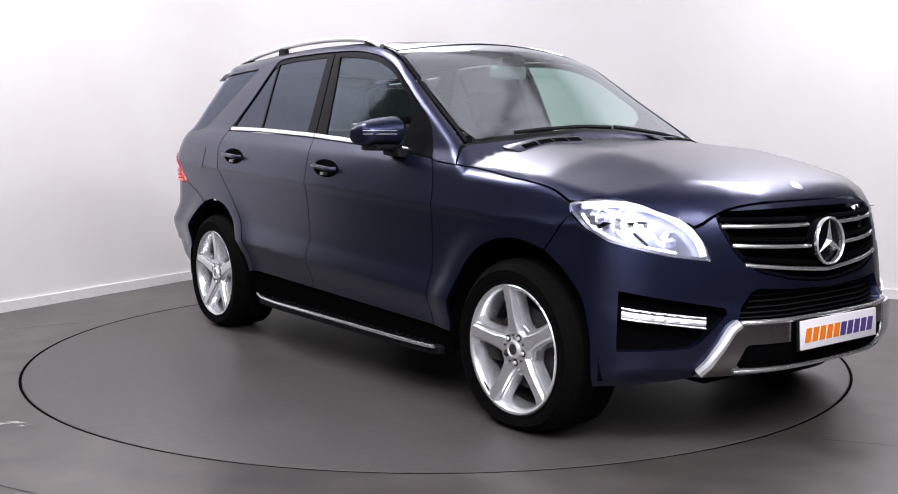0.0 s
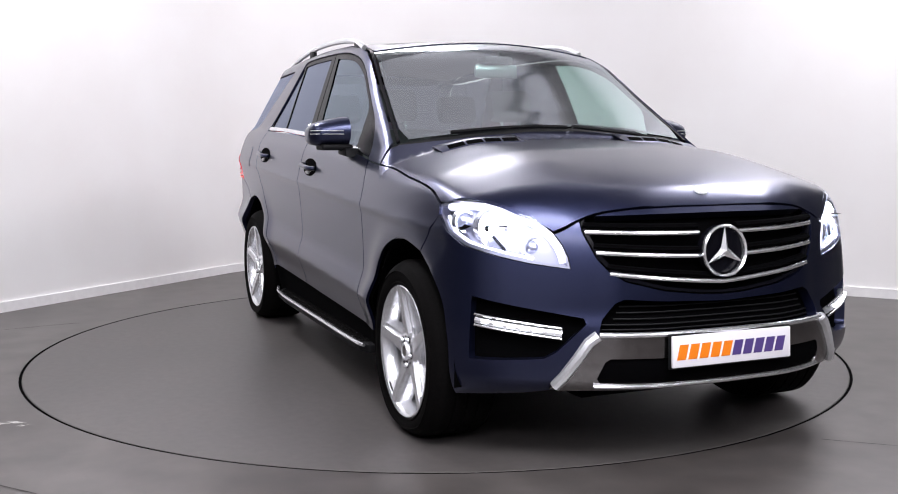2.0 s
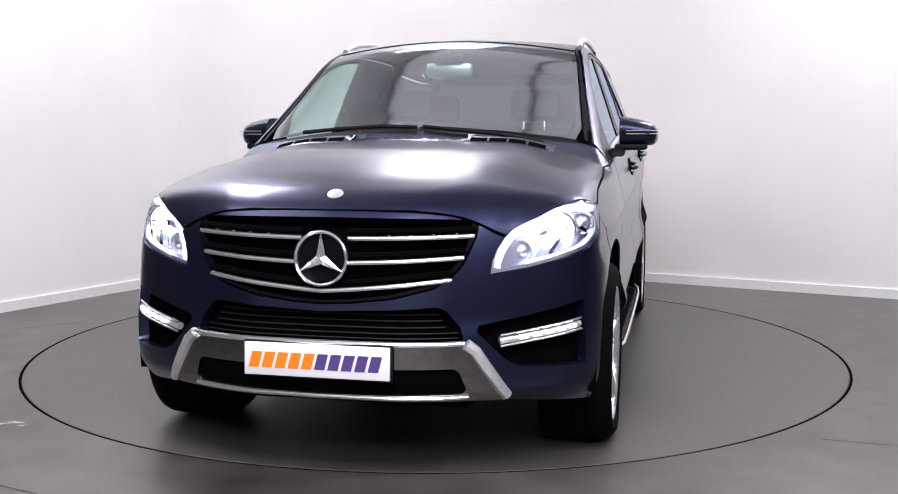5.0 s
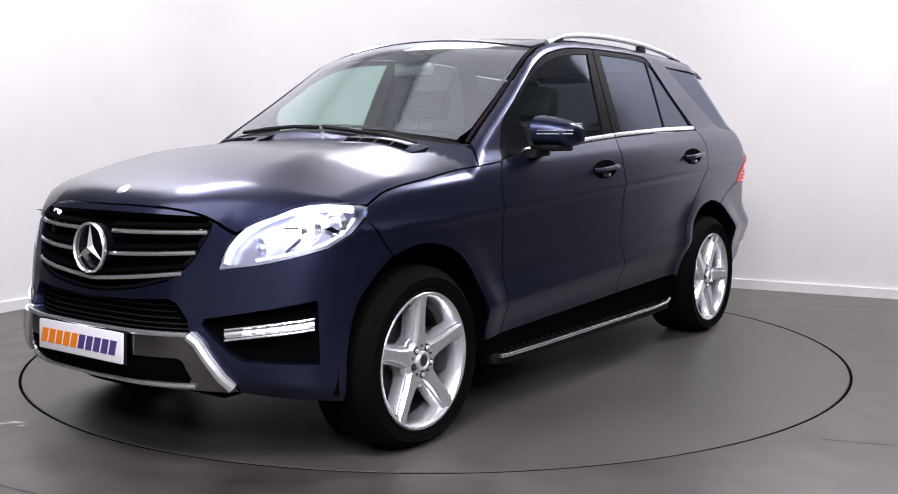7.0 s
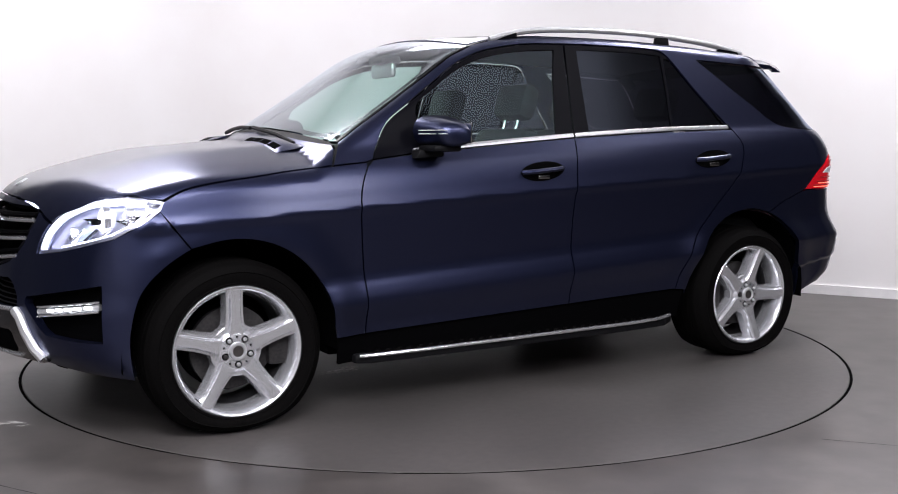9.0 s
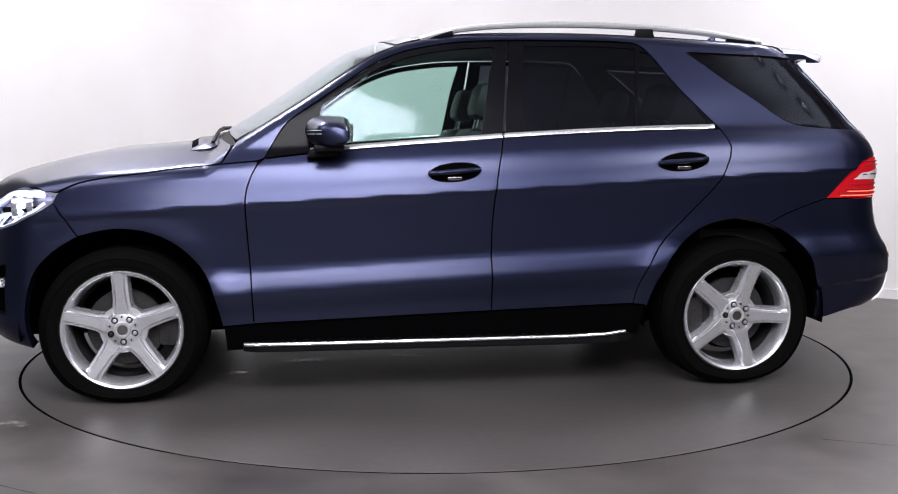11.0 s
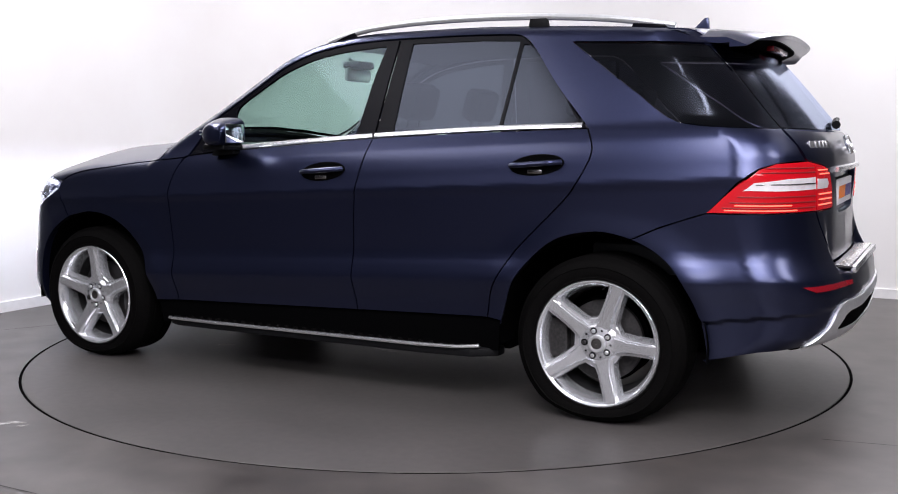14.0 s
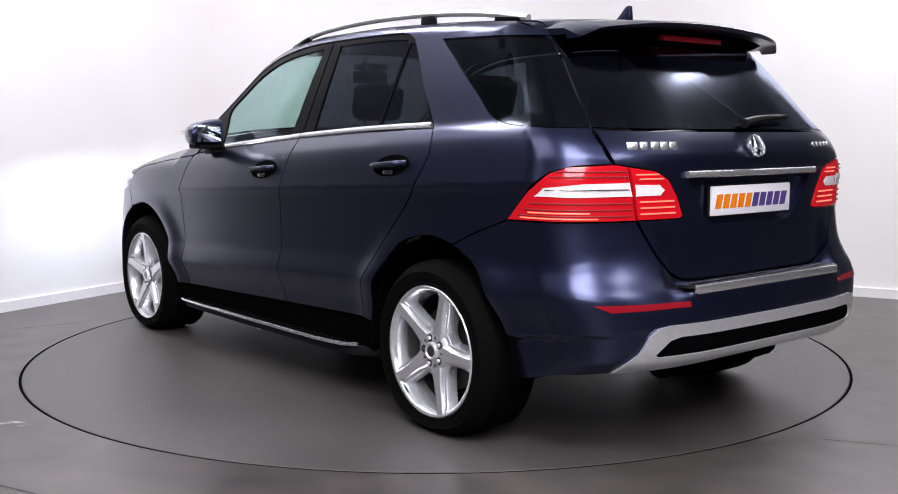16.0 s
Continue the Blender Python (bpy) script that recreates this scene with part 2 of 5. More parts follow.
wall_slab("baseboard_west", CORNER + ALONG_L * BEND + IN_L * 0.016, ALONG_L, IN_L, WHITE_L - BEND, 0.0, 0.073, 0.016, SKIRT, "white painted skirting board along the wall", "skirting board")
wall_slab("baseboard_north", CORNER + ALONG_R * BEND + IN_R * 0.016, ALONG_R, IN_R, WHITE_R - BEND, 0.0, 0.073, 0.016, SKIRT, "white painted skirting board along the wall", "skirting board")



def wall_bend(name, face, lo, hi, thick, mat, label, category):
    """The curved corner between the two white walls, face metres proud of the wall line."""
    a, b = CORNER + ALONG_L * BEND + IN_L * face, CORNER + ALONG_R * BEND + IN_R * face
    bm, n, rows = bmesh.new(), 40, []
    mid = CORNER + (ALONG_L + ALONG_R) * face
    for k in range(n + 1):
        u = k / n * math.pi / 2
        # a quarter arc between the two tangents
        p = mid + (a - mid) * (1 - math.sin(u)) + (b - mid) * (1 - math.cos(u))
        q = p - (IN_L * math.cos(u) + IN_R * math.sin(u)).normalized() * thick
        rows.append([bm.verts.new((w.x, w.y, z)) for w, z in ((p, lo), (p, hi), (q, hi), (q, lo))])
    for k in range(n):
        for j in range(4):
            bm.faces.new((rows[k][j], rows[k][(j + 1) % 4], rows[k + 1][(j + 1) % 4], rows[k + 1][j]))
    bm.faces.new(rows[0]), bm.faces.new(rows[-1])
    bmesh.ops.recalc_face_normals(bm, faces=bm.faces)
    return tagged(mesh_object(name, bm, mat), label, category, kind="structure")


wall_bend("wall_corner", 0.0, -0.1, ROOM_H, 0.2, WALL, "smooth white curved corner between two studio walls", "wall")
wall_bend("baseboard_corner", 0.016, 0.0, 0.073, 0.016, SKIRT, "white painted skirting board round the curved corner", "skirting board")

DISC_R = 2.254


def ring_sheet(inner, outer_pts, z, steps=128):
    """A floor sheet with a round hole."""
    bm = bmesh.new()
    ins = [bm.verts.new((inner * math.cos(k * math.tau / steps), inner * math.sin(k * math.tau / steps), z)) for k in range(steps)]
    mid = [bm.verts.new((2.9 * math.cos(k * math.tau / steps), 2.9 * math.sin(k * math.tau / steps), z)) for k in range(steps)]
    outs = [bm.verts.new((30 * math.cos(k * math.tau / steps), 30 * math.sin(k * math.tau / steps), z)) for k in range(steps)]
    for A, B in ((ins, mid), (mid, outs)):
        for k in range(steps):
            bm.faces.new((A[k], B[k], B[(k + 1) % steps], A[(k + 1) % steps]))
    lip = [bm.verts.new(v.co - Vector((0, 0, 0.03))) for v in ins]
    for k in range(steps):
        bm.faces.new((ins[k], ins[(k + 1) % steps], lip[(k + 1) % steps], lip[k]))
    bmesh.ops.recalc_face_normals(bm, faces=bm.faces)
    return bm


tagged(mesh_object("floor", ring_sheet(DISC_R + 0.009, None, 0.0), FLOOR, smooth=False), "grey-brown sealed concrete floor with faint stains", "floor", kind="structure")
tagged(mesh_object("floor_pit", lathe([(0.001, -0.05), (2.4, -0.05), (2.4, -0.028)], 96, "z"), DARK, smooth=False), "black gap round the turntable disc", "floor gap", kind="structure")
# black ring stands in for the gap's shade, nearly flush with the floor
tagged(mesh_object("floor_gap_shade", lathe([(DISC_R - 0.0045, -0.02), (DISC_R - 0.0045, -0.001), (DISC_R + 0.0088, -0.001), (DISC_R + 0.0088, -0.02)], 160, "z", close=True), DARK, smooth=False), "black ring added as the shade in the turntable gap", "floor gap", kind="structure")
ceiling_pts = [FAR_L, FAR_L + ALONG_R * ROOM_R, FAR_R, CORNER]
tagged(mesh_object("ceiling", prism([(p.x, p.y) for p in ceiling_pts], ROOM_H, ROOM_H + 0.2, "z"), CEIL, smooth=False), "plain pale grey studio ceiling", "ceiling", kind="structure")


def ceiling_light(at, size):
    base = tagged(mesh_object("ceiling_light", box_mesh((-size[0] / 2 - 0.04, -size[1] / 2 - 0.04, 0.012), (size[0] / 2 + 0.04, size[1] / 2 + 0.04, 0.098), 0.01), LAMP_WHITE), "white rectangular studio light placed on the ceiling, out of view", "ceiling light", "studio lights on the ceiling")
    base.matrix_world = Matrix.Translation(at) @ pose(0, 0, 0, 0, 0, -29.3)
    return base


for at, size, watts in LAMPS:
    ceiling_light(at, size)
for p in ((1.4, 1.1), (-0.9, 0.85)):
    duct = tagged(mesh_object("cable_trunking", box_mesh((-3.0, -0.03, -0.05), (3.0, 0.03, -0.001), 0.006), PLASTIC), "thin black cable trunking below the ceiling lights", "cable trunking", "trunking on the ceiling")
    duct.matrix_world = Matrix.Translation((p[0], p[1], 4.114)) @ pose(0, 0, 0, 0, 0, 59.7)

turntable = tagged(mesh_object("turntable", lathe([(0.001, -0.028), (DISC_R - 0.009, -0.028), (DISC_R - 0.005, -0.003), (DISC_R - 0.009, 0.0), (0.001, 0.0)], 160, "z"), DISC), "large grey turntable disc set flush in the floor", "turntable")


# ---- the car's form: one smooth implicit surface, x forward, y to its left, z up ----
def smooth_table(knots, n=600):
    """A monotone cubic through the knots as a dense table."""
    xs, ys = np.array([k[0] for k in knots], float), np.array([k[1] for k in knots], float)
    h = np.diff(xs)
    d = np.diff(ys) / h
    m = np.zeros(len(xs))
    m[0], m[-1] = d[0], d[-1]
    for i in range(1, len(xs) - 1):
        if d[i - 1] * d[i] > 0:
            w1, w2 = 2 * h[i] + h[i - 1], h[i] + 2 * h[i - 1]
            m[i] = (w1 + w2) / (w1 / d[i - 1] + w2 / d[i])
    q = np.linspace(xs[0], xs[-1], n)
    i = np.clip(np.searchsorted(xs, q, "right") - 1, 0, len(h) - 1)
    t = (q - xs[i]) / h[i]
    v = (ys[i] * (1 + 2 * t) * (1 - t) ** 2 + m[i] * h[i] * t * (1 - t) ** 2 + ys[i + 1] * t * t * (3 - 2 * t) + m[i + 1] * h[i] * t * t * (t - 1))
    return q, v


T_SECTION = smooth_table([(0.0, 0.80), (0.15, 0.87), (0.30, 0.900), (0.42, 0.919), (0.534, 0.9595), (0.541, 0.9610), (0.550, 0.9600), (0.60, 0.9475), (0.64, 0.9355), (0.67, 0.9315),
                          (0.75, 0.9345), (0.88, 0.9430), (0.918, 0.9460), (0.949, 0.9535), (0.954, 0.9540), (0.960, 0.9525), (1.0, 0.9410), (1.05, 0.927), (1.12, 0.902), (1.165, 0.876),
                          (1.20, 0.855), (1.25, 0.836), (1.40, 0.785), (1.55, 0.733), (1.63, 0.705), (1.70, 0.68), (1.80, 0.63)], 1600)
T_FRONT = smooth_table([(0.0, 1.95), (0.22, 2.16), (0.30, 2.27), (0.36, 2.315), (0.42, 2.325), (0.52, 2.322), (0.60, 2.305), (0.66, 2.298), (0.80, 2.275), (0.90, 2.245), (0.96, 2.205), (1.0, 2.17), (1.1, 2.05), (1.3, 1.7)])
T_SETF = smooth_table([(0.0, 0.0), (0.25, 0.010), (0.40, 0.045), (0.50, 0.088), (0.60, 0.135), (0.70, 0.190), (0.80, 0.255), (0.87, 0.325), (0.92, 0.42), (0.95, 0.55), (0.98, 0.80), (1.2, 3.0)])
T_REAR = smooth_table([(0.0, -2.0), (0.28, -2.22), (0.36, -2.36), (0.42, -2.43), (0.50, -2.450), (0.60, -2.442), (0.645, -2.430), (0.662, -2.415), (0.676, -2.345), (0.70, -2.338), (0.90, -2.330), (1.04, -2.334),
                       (1.13, -2.330), (1.18, -2.312), (1.263, -2.25), (1.452, -2.10), (1.60, -1.97), (1.70, -1.87), (1.9, -1.7)], 1600)
T_REAR_SIDE = smooth_table([(0.0, -2.0), (0.28, -2.22), (0.36, -2.36), (0.42, -2.43), (0.50, -2.450), (0.58, -2.440), (0.65, -2.412), (0.72, -2.375), (0.82, -2.345), (0.92, -2.332), (1.04, -2.334),
                            (1.13, -2.330), (1.18, -2.312), (1.263, -2.25), (1.452, -2.10), (1.60, -1.97), (1.70, -1.87), (1.9, -1.7)], 1600)
T_SETR = smooth_table([(0.0, 0.0), (0.42, 0.010), (0.60, 0.032), (0.75, 0.070), (0.85, 0.120), (0.91, 0.175), (0.945, 0.25), (0.97, 0.42), (1.0, 0.8), (1.2, 3.0)])
T_HOOD = smooth_table([(0.5, 1.240), (0.9, 1.220), (1.1, 1.204), (1.25, 1.194), (1.4, 1.181), (1.55, 1.169), (1.7, 1.142), (1.85, 1.108), (2.0, 1.069), (2.1, 1.034), (2.17, 1.005), (2.22, 0.974), (2.27, 0.92), (2.4, 0.70)])
T_ROOF = smooth_table([(-2.4, 1.55), (-2.05, 1.632), (-1.81, 1.668), (-1.5, 1.694), (-1.09, 1.716), (-0.67, 1.728), (-0.25, 1.724), (-0.05, 1.709), (0.07, 1.690), (0.2, 1.655), (0.31, 1.611), (0.45, 1.529),
                       (0.59, 1.441), (0.735, 1.353), (0.935, 1.232), (1.1, 1.13), (1.4, 0.95), (2.6, 0.2)], 1200)
AXLE, HUB_Z, ARCH_Z = 1.460, 0.342, 0.355


def half_width(x, z):
    zc = z + 0.048 * x * np.clip((1.66 - z) / 0.42, 0, 1)
    w = np.interp(zc, *T_SECTION)
    w = w - 0.034 * np.clip((x - 1.15) / 0.6, 0, 2) ** 2 * np.clip((z - 0.6) / 0.3, 0, 1) - 0.012 * np.clip((-x - 1.3) / 0.6, 0, 2) ** 2
    for c in (AXLE, -AXLE):
        r = np.hypot(x - c, z - ARCH_Z)
        w = w + 0.016 * np.exp(-((r - 0.47) / 0.085) ** 2) * np.clip((0.95 - z) / 0.2, 0, 1)
    line = 0.470 - 0.13 * (x + 1.89)
    w = w - 0.018 * np.clip((line - z) / 0.014, 0, 1) * np.clip((-1.7 - x) / 0.1, 0, 1)
    return w


def top_height(x, y):
    hood = np.interp(x, *T_HOOD) - 0.124 * np.clip(y / 0.88, 0, 1.3) ** 2.8 + 0.010 * np.exp(-((y - 0.50) / 0.13) ** 2) * np.clip((2.15 - x) / 0.4, 0, 1)
    bow = 0.15 * np.clip(1 - (y / 0.68) ** 2, -1, 1) * np.clip((x + 0.25) / 0.5, 0, 1)
    roof = np.interp(x - bow, *T_ROOF) + 0.032 * (1 - (y / 0.60) ** 2) * np.clip((0.9 - x) / 0.5, 0, 1)
    return np.maximum(hood, roof)


def rmax(a, b, r):
    return np.minimum(np.maximum(a, b), -r) + np.hypot(np.maximum(a + r, 0), np.maximum(b + r, 0))


def solid(p):
    x, y, z = p[:, 0], np.abs(p[:, 1]), p[:, 2]
    w = half_width(x, z)
    a = y - w
    b = (z - top_height(x, y)) * 0.9
    front = x - (np.interp(z, *T_FRONT) - np.interp(y, *T_SETF))
    side = np.clip((y - 0.48) / 0.10, 0, 1)
    side = side * side * (3 - 2 * side)
    rear = np.interp(z, *T_REAR) * (1 - side) + np.interp(z, *T_REAR_SIDE) * side + np.interp(y / w * 0.955, *T_SETR) - x
    f = rmax(a, b, 0.035)
    f = rmax(f, front * 0.8, 0.03)
    return rmax(f, rear * 0.8, 0.012)


def normals_of(p, e=0.004):
    g = np.stack([solid(p + np.eye(3)[k] * e) - solid(p - np.eye(3)[k] * e) for k in range(3)], 1)
    return g / np.maximum(np.linalg.norm(g, axis=1, keepdims=True), 1e-9)


XF, XR, CYL = 1.05, -1.15, 1.25


def rays(uv, proj):
    """Where the rays of a projection start, and their way inward."""
    u, v = uv[:, 0], uv[:, 1]
    o, zero = np.ones(len(u)), np.zeros(len(u))
    if proj == "y":
        return np.stack([u, 1.15 * o, v], 1), np.stack([zero, -o, zero], 1), 1.15
    if proj == "z":
        return np.stack([u, v, 1.95 * o], 1), np.stack([zero, zero, -o], 1), 1.6
    a = u / CYL
    s, x0 = (1, XF) if proj == "f" else (-1, XR)
    way = np.stack([s * np.cos(a), np.sin(a), zero], 1)
    return np.stack([x0 * o, zero, v], 1) + way * 1.75, -way, 1.6


def surface(uv, proj):
    uv = np.asarray(uv, float)
    o, d, far = rays(uv, proj)
    steps = 90
    lo, hi = np.zeros(len(uv)), np.full(len(uv), far)
    done = np.zeros(len(uv), bool)
    best, best_f = np.zeros(len(uv)), np.full(len(uv), 9.0)
    for k in range(steps + 1):
        t = far * k / steps
        f = solid(o + d * t)
        near = (f < best_f) & ~done
        best[near], best_f[near] = t, f[near]
        hitp = (f < 0) & ~done
        hi[hitp] = t
        lo[hitp] = max(t - far / steps, 0)
        done |= hitp
    for k in range(22):
        mid = (lo + hi) / 2
        inside = solid(o + d * mid[:, None]) < 0
        hi = np.where(inside, mid, hi)
        lo = np.where(inside, lo, mid)
    t = np.where(done, hi, best)
    return o + d * t[:, None]


def fr(x, y, z):
    return (math.atan2(y, x - XF) * CYL, z)


def re(x, y, z):
    return (math.atan2(y, XR - x) * CYL, z)


def curve(pts, step=0.03, closed=False):
    """Catmull-Rom through 2D points."""
    pts = [np.array(p, float) for p in pts]
    out = []
    n = len(pts)
    for i in range(n if closed else n - 1):
        p0 = pts[i - 1] if closed or i else pts[0]
        p1, p2 = pts[i], pts[(i + 1) % n]
        p3 = pts[(i + 2) % n] if closed or i < n - 2 else pts[-1]
        k = max(int(np.linalg.norm(p2 - p1) / step), 1)
        for j in range(k):
            t = j / k
            out.append(tuple(0.5 * (2 * p1 + (p2 - p0) * t + (2 * p0 - 5 * p1 + 4 * p2 - p3) * t * t + (3 * p1 - p0 - 3 * p2 + p3) * t ** 3)))
    if not closed:
        out.append(tuple(pts[-1]))
    return out


def inside(q, loop):
    x, y = q[:, 0], q[:, 1]
    res = np.zeros(len(q), bool)
    a = np.asarray(loop)
    b = np.roll(a, -1, axis=0)
    for (x1, y1), (x2, y2) in zip(a, b):
        if y1 != y2:
            res ^= ((y1 > y) != (y2 > y)) & (x < (x2 - x1) * (y - y1) / (y2 - y1) + x1)
    return res


def tidy(loop, step, gap):
    """Resample a closed loop evenly and draw it in by gap."""
    pts = []
    n = len(loop)
    for i in range(n):
        a, b = np.array(loop[i], float), np.array(loop[(i + 1) % n], float)
        L = np.linalg.norm(b - a)
        if L < 1e-5:
            continue
        k = max(int(math.ceil(L / step)), 1)
        pts += [a + (b - a) * j / k for j in range(k)]
    p = np.array(pts)
    area = 0.5 * np.sum(p[:, 0] * np.roll(p[:, 1], -1) - np.roll(p[:, 0], -1) * p[:, 1])
    if area < 0:
        p = p[::-1]
    t = np.roll(p, -1, axis=0) - np.roll(p, 1, axis=0)
    t /= np.maximum(np.linalg.norm(t, axis=1, keepdims=True), 1e-9)
    return p + np.stack([-t[:, 1], t[:, 0]], 1) * gap


def panel(name, loop, proj, mat, parent, label="", holes=(), offset=0.0, res=0.028, gap=0.0034, flange=0.014, mirror=False, centre=False, shift=None):
    """A skin of the car's form inside a 2D outline, with its edge turned inward. centre: the outline is the left half, mirrored about the middle."""
    def whole(lp):
        lp = list(lp)
        return lp + [((-u, v) if proj in "fr" else (u, -v)) for u, v in reversed(lp)] if centre else lp
    loops = [tidy(whole(loop), res, gap)] + [tidy(h, res, -gap) for h in holes]
    pts, edges = [], []
    for lp in loops:
        base = len(pts)
        pts += [tuple(q) for q in lp]
        edges += [(base + i, base + (i + 1) % len(lp)) for i in range(len(lp))]
    nb = len(pts)
    border = np.array(pts)
    lo, hi = loops[0].min(0), loops[0].max(0)
    us, vs = np.arange(lo[0], hi[0], res), np.arange(lo[1], hi[1], res * 0.87)
    g = np.array([(u + (0.5 * res if j % 2 else 0), v) for j, v in enumerate(vs) for u in us])
    if len(g):
        keep = inside(g, loops[0])
        for lp in loops[1:]:
            keep &= ~inside(g, lp)
        g = g[keep]
    if len(g):
        dist = np.full(len(g), 9.0)
        for k in range(0, nb, 64):
            dd = np.hypot(g[:, None, 0] - border[None, k:k + 64, 0], g[:, None, 1] - border[None, k:k + 64, 1]).min(1)
            dist = np.minimum(dist, dd)
        pts += [tuple(q) for q in g[dist > res * 0.55]]
    from_cdt = geometry.delaunay_2d_cdt([Vector(p) for p in pts], edges, [], 0, 1e-6)
    uv = np.array([tuple(v) for v in from_cdt[0]])
    tris = np.array([f for f in from_cdt[2] if len(f) == 3])
    mid = uv[tris].mean(1)
    keep = inside(mid, loops[0])
    for lp in loops[1:]:
        keep &= ~inside(mid, lp)
    tris = tris[keep]
    pos = surface(uv, proj)
    nrm = normals_of(pos)
    pos = pos + nrm * offset
    a, b, c = pos[tris[:, 0]], pos[tris[:, 1]], pos[tris[:, 2]]
    flip = np.sum(np.cross(b - a, c - a) * nrm[tris].mean(1), 1) < 0
    tris[flip] = tris[flip][:, ::-1]
    # the turned edge
    count = {}
    for t in tris:
        for i in range(3):
            e = (t[i], t[(i + 1) % 3])
            count[e] = count.get(e, 0) + 1
    rim = [e for e in count if (e[1], e[0]) not in count]
    verts, faces, vn = [tuple(p) for p in pos], [tuple(t) for t in tris], [tuple(q) for q in nrm]
    if flange:
        top, low = {}, {}
        for i, j in rim:
            for k in (i, j):
                if k not in top:
                    top[k] = len(verts)
                    verts.append(tuple(pos[k])), vn.append((0.0, 0.0, 0.0))
                    low[k] = len(verts)
                    verts.append(tuple(pos[k] - nrm[k] * flange)), vn.append((0.0, 0.0, 0.0))
            faces.append((top[j], top[i], low[i], low[j]))
    if mirror:
        verts = [(x, -y, z) for x, y, z in verts]
        vn = [(x, -y, z) for x, y, z in vn]
        faces = [tuple(reversed(f)) for f in faces]
    if shift:
        verts = [(x + shift[0], y + shift[1], z + shift[2]) for x, y, z in verts]
    me = bpy.data.meshes.new(name)
    me.from_pydata(verts, [], faces)
    me.polygons.foreach_set("use_smooth", [True] * len(me.polygons))
    me.materials.append(mat)
    me.update()
    me.normals_split_custom_set_from_vertices(vn)
    ob = new(name, me)
    ob.parent = parent
    if label:
        ob["label"] = label
    return ob


# ---- the car ----
car = tagged(new("car"), "dark blue-grey metallic SUV with silver five-spoke alloy wheels, headlights on", "car")
SIDES = (("left", False), ("right", True))

# lines on the side, as (x, z)
HOOD_LINE = curve([(1.735, 0.962), (1.64, 1.008), (1.50, 1.035), (1.364, 1.051), (1.229, 1.070), (1.093, 1.084), (1.006, 1.092)])
SILL_TOP = [(0.872, 0.352), (-0.246, 0.388), (-0.90, 0.408)]
DOOR_FRONT = curve([(0.809, 1.116), (0.841, 1.090), (0.867, 1.045), (0.897, 0.942), (0.893, 0.781), (0.879, 0.563), (0.872, 0.352)])
BELT = [(0.809, 1.116), (0.62, 1.137), (0.539, 1.146), (0.282, 1.166), (0.012, 1.186), (-0.309, 1.209), (-0.794, 1.234), (-1.304, 1.250), (-1.379, 1.252)]
B_LOW = curve([(-0.309, 1.209), (-0.275, 1.052), (-0.248, 0.866), (-0.240, 0.679), (-0.241, 0.584), (-0.246, 0.388)])
REAR_CUT = curve([(-1.379, 1.252), (-1.418, 1.165), (-1.393, 1.081), (-1.331, 0.976), (-1.188, 0.830), (-1.084, 0.723), (-1.020, 0.629), (-0.965, 0.52), (-0.94, 0.41)])
DLO = curve([(0.809, 1.118), (0.773, 1.183), (0.703, 1.285), (0.570, 1.379), (0.436, 1.470), (0.301, 1.559), (0.164, 1.618), (0.027, 1.650), (-0.139, 1.672), (-0.361, 1.681), (-0.666, 1.683), (-0.92, 1.678),
             (-1.01, 1.664), (-1.074, 1.607), (-1.204, 1.441), (-1.379, 1.252)])
ARCH_F = curve([(1.014, 0.345), (1.071, 0.562), (1.175, 0.699), (1.311, 0.779), (1.475, 0.803), (1.64, 0.772)])
ARCH_F2 = curve([(1.64, 0.772), (1.753, 0.700), (1.841, 0.600), (1.882, 0.45), (1.880, 0.34), (1.862, 0.255)])
ARCH_R = curve([(-1.004, 0.38), (-1.063, 0.545), (-1.139, 0.667), (-1.268, 0.777), (-1.451, 0.818), (-1.600, 0.793)])
ARCH_R2 = curve([(-1.600, 0.793), (-1.70, 0.745), (-1.796, 0.660), (-1.868, 0.52), (-1.897, 0.40), (-1.908, 0.295)])
GLASS_F = curve([(0.545, 1.30), (0.541, 1.362), (0.408, 1.456), (0.300, 1.526), (0.163, 1.583), (0.025, 1.617), (-0.140, 1.638)]) + [(-0.292, 1.648), (-0.253, 1.511), (-0.202, 1.225), (0.283, 1.190), (0.535, 1.171)]
GLASS_R = [(-0.439, 1.654), (-0.423, 1.428), (-0.413, 1.238), (-0.795, 1.256), (-0.952, 1.262), (-0.975, 1.45), (-0.993, 1.645), (-0.803, 1.654)]
GLASS_Q = [(-1.016, 1.630), (-0.975, 1.264), (-1.332, 1.274), (-1.307, 1.306), (-1.179, 1.482), (-1.071, 1.605), (-1.045, 1.625)]
D_GLASS_LOW = [(-1.252, 1.628)] + curve([(-1.344, 1.565), (-1.475, 1.468), (-1.604, 1.379), (-1.681, 1.319), (-1.758, 1.279), (-1.863, 1.262), (-2.00, 1.254), (-2.10, 1.251)])


def on_side(x, z):
    return surface([(x, z)], "y")[0]


def yz(pts):
    """Front outlines given as (y, z): the angle of the ray that meets the form there."""
    out = []
    for y, z in pts:
        x = np.interp(z, *T_FRONT) - np.interp(abs(y), *T_SETF)
        out.append(fr(x, y, z))
    return out


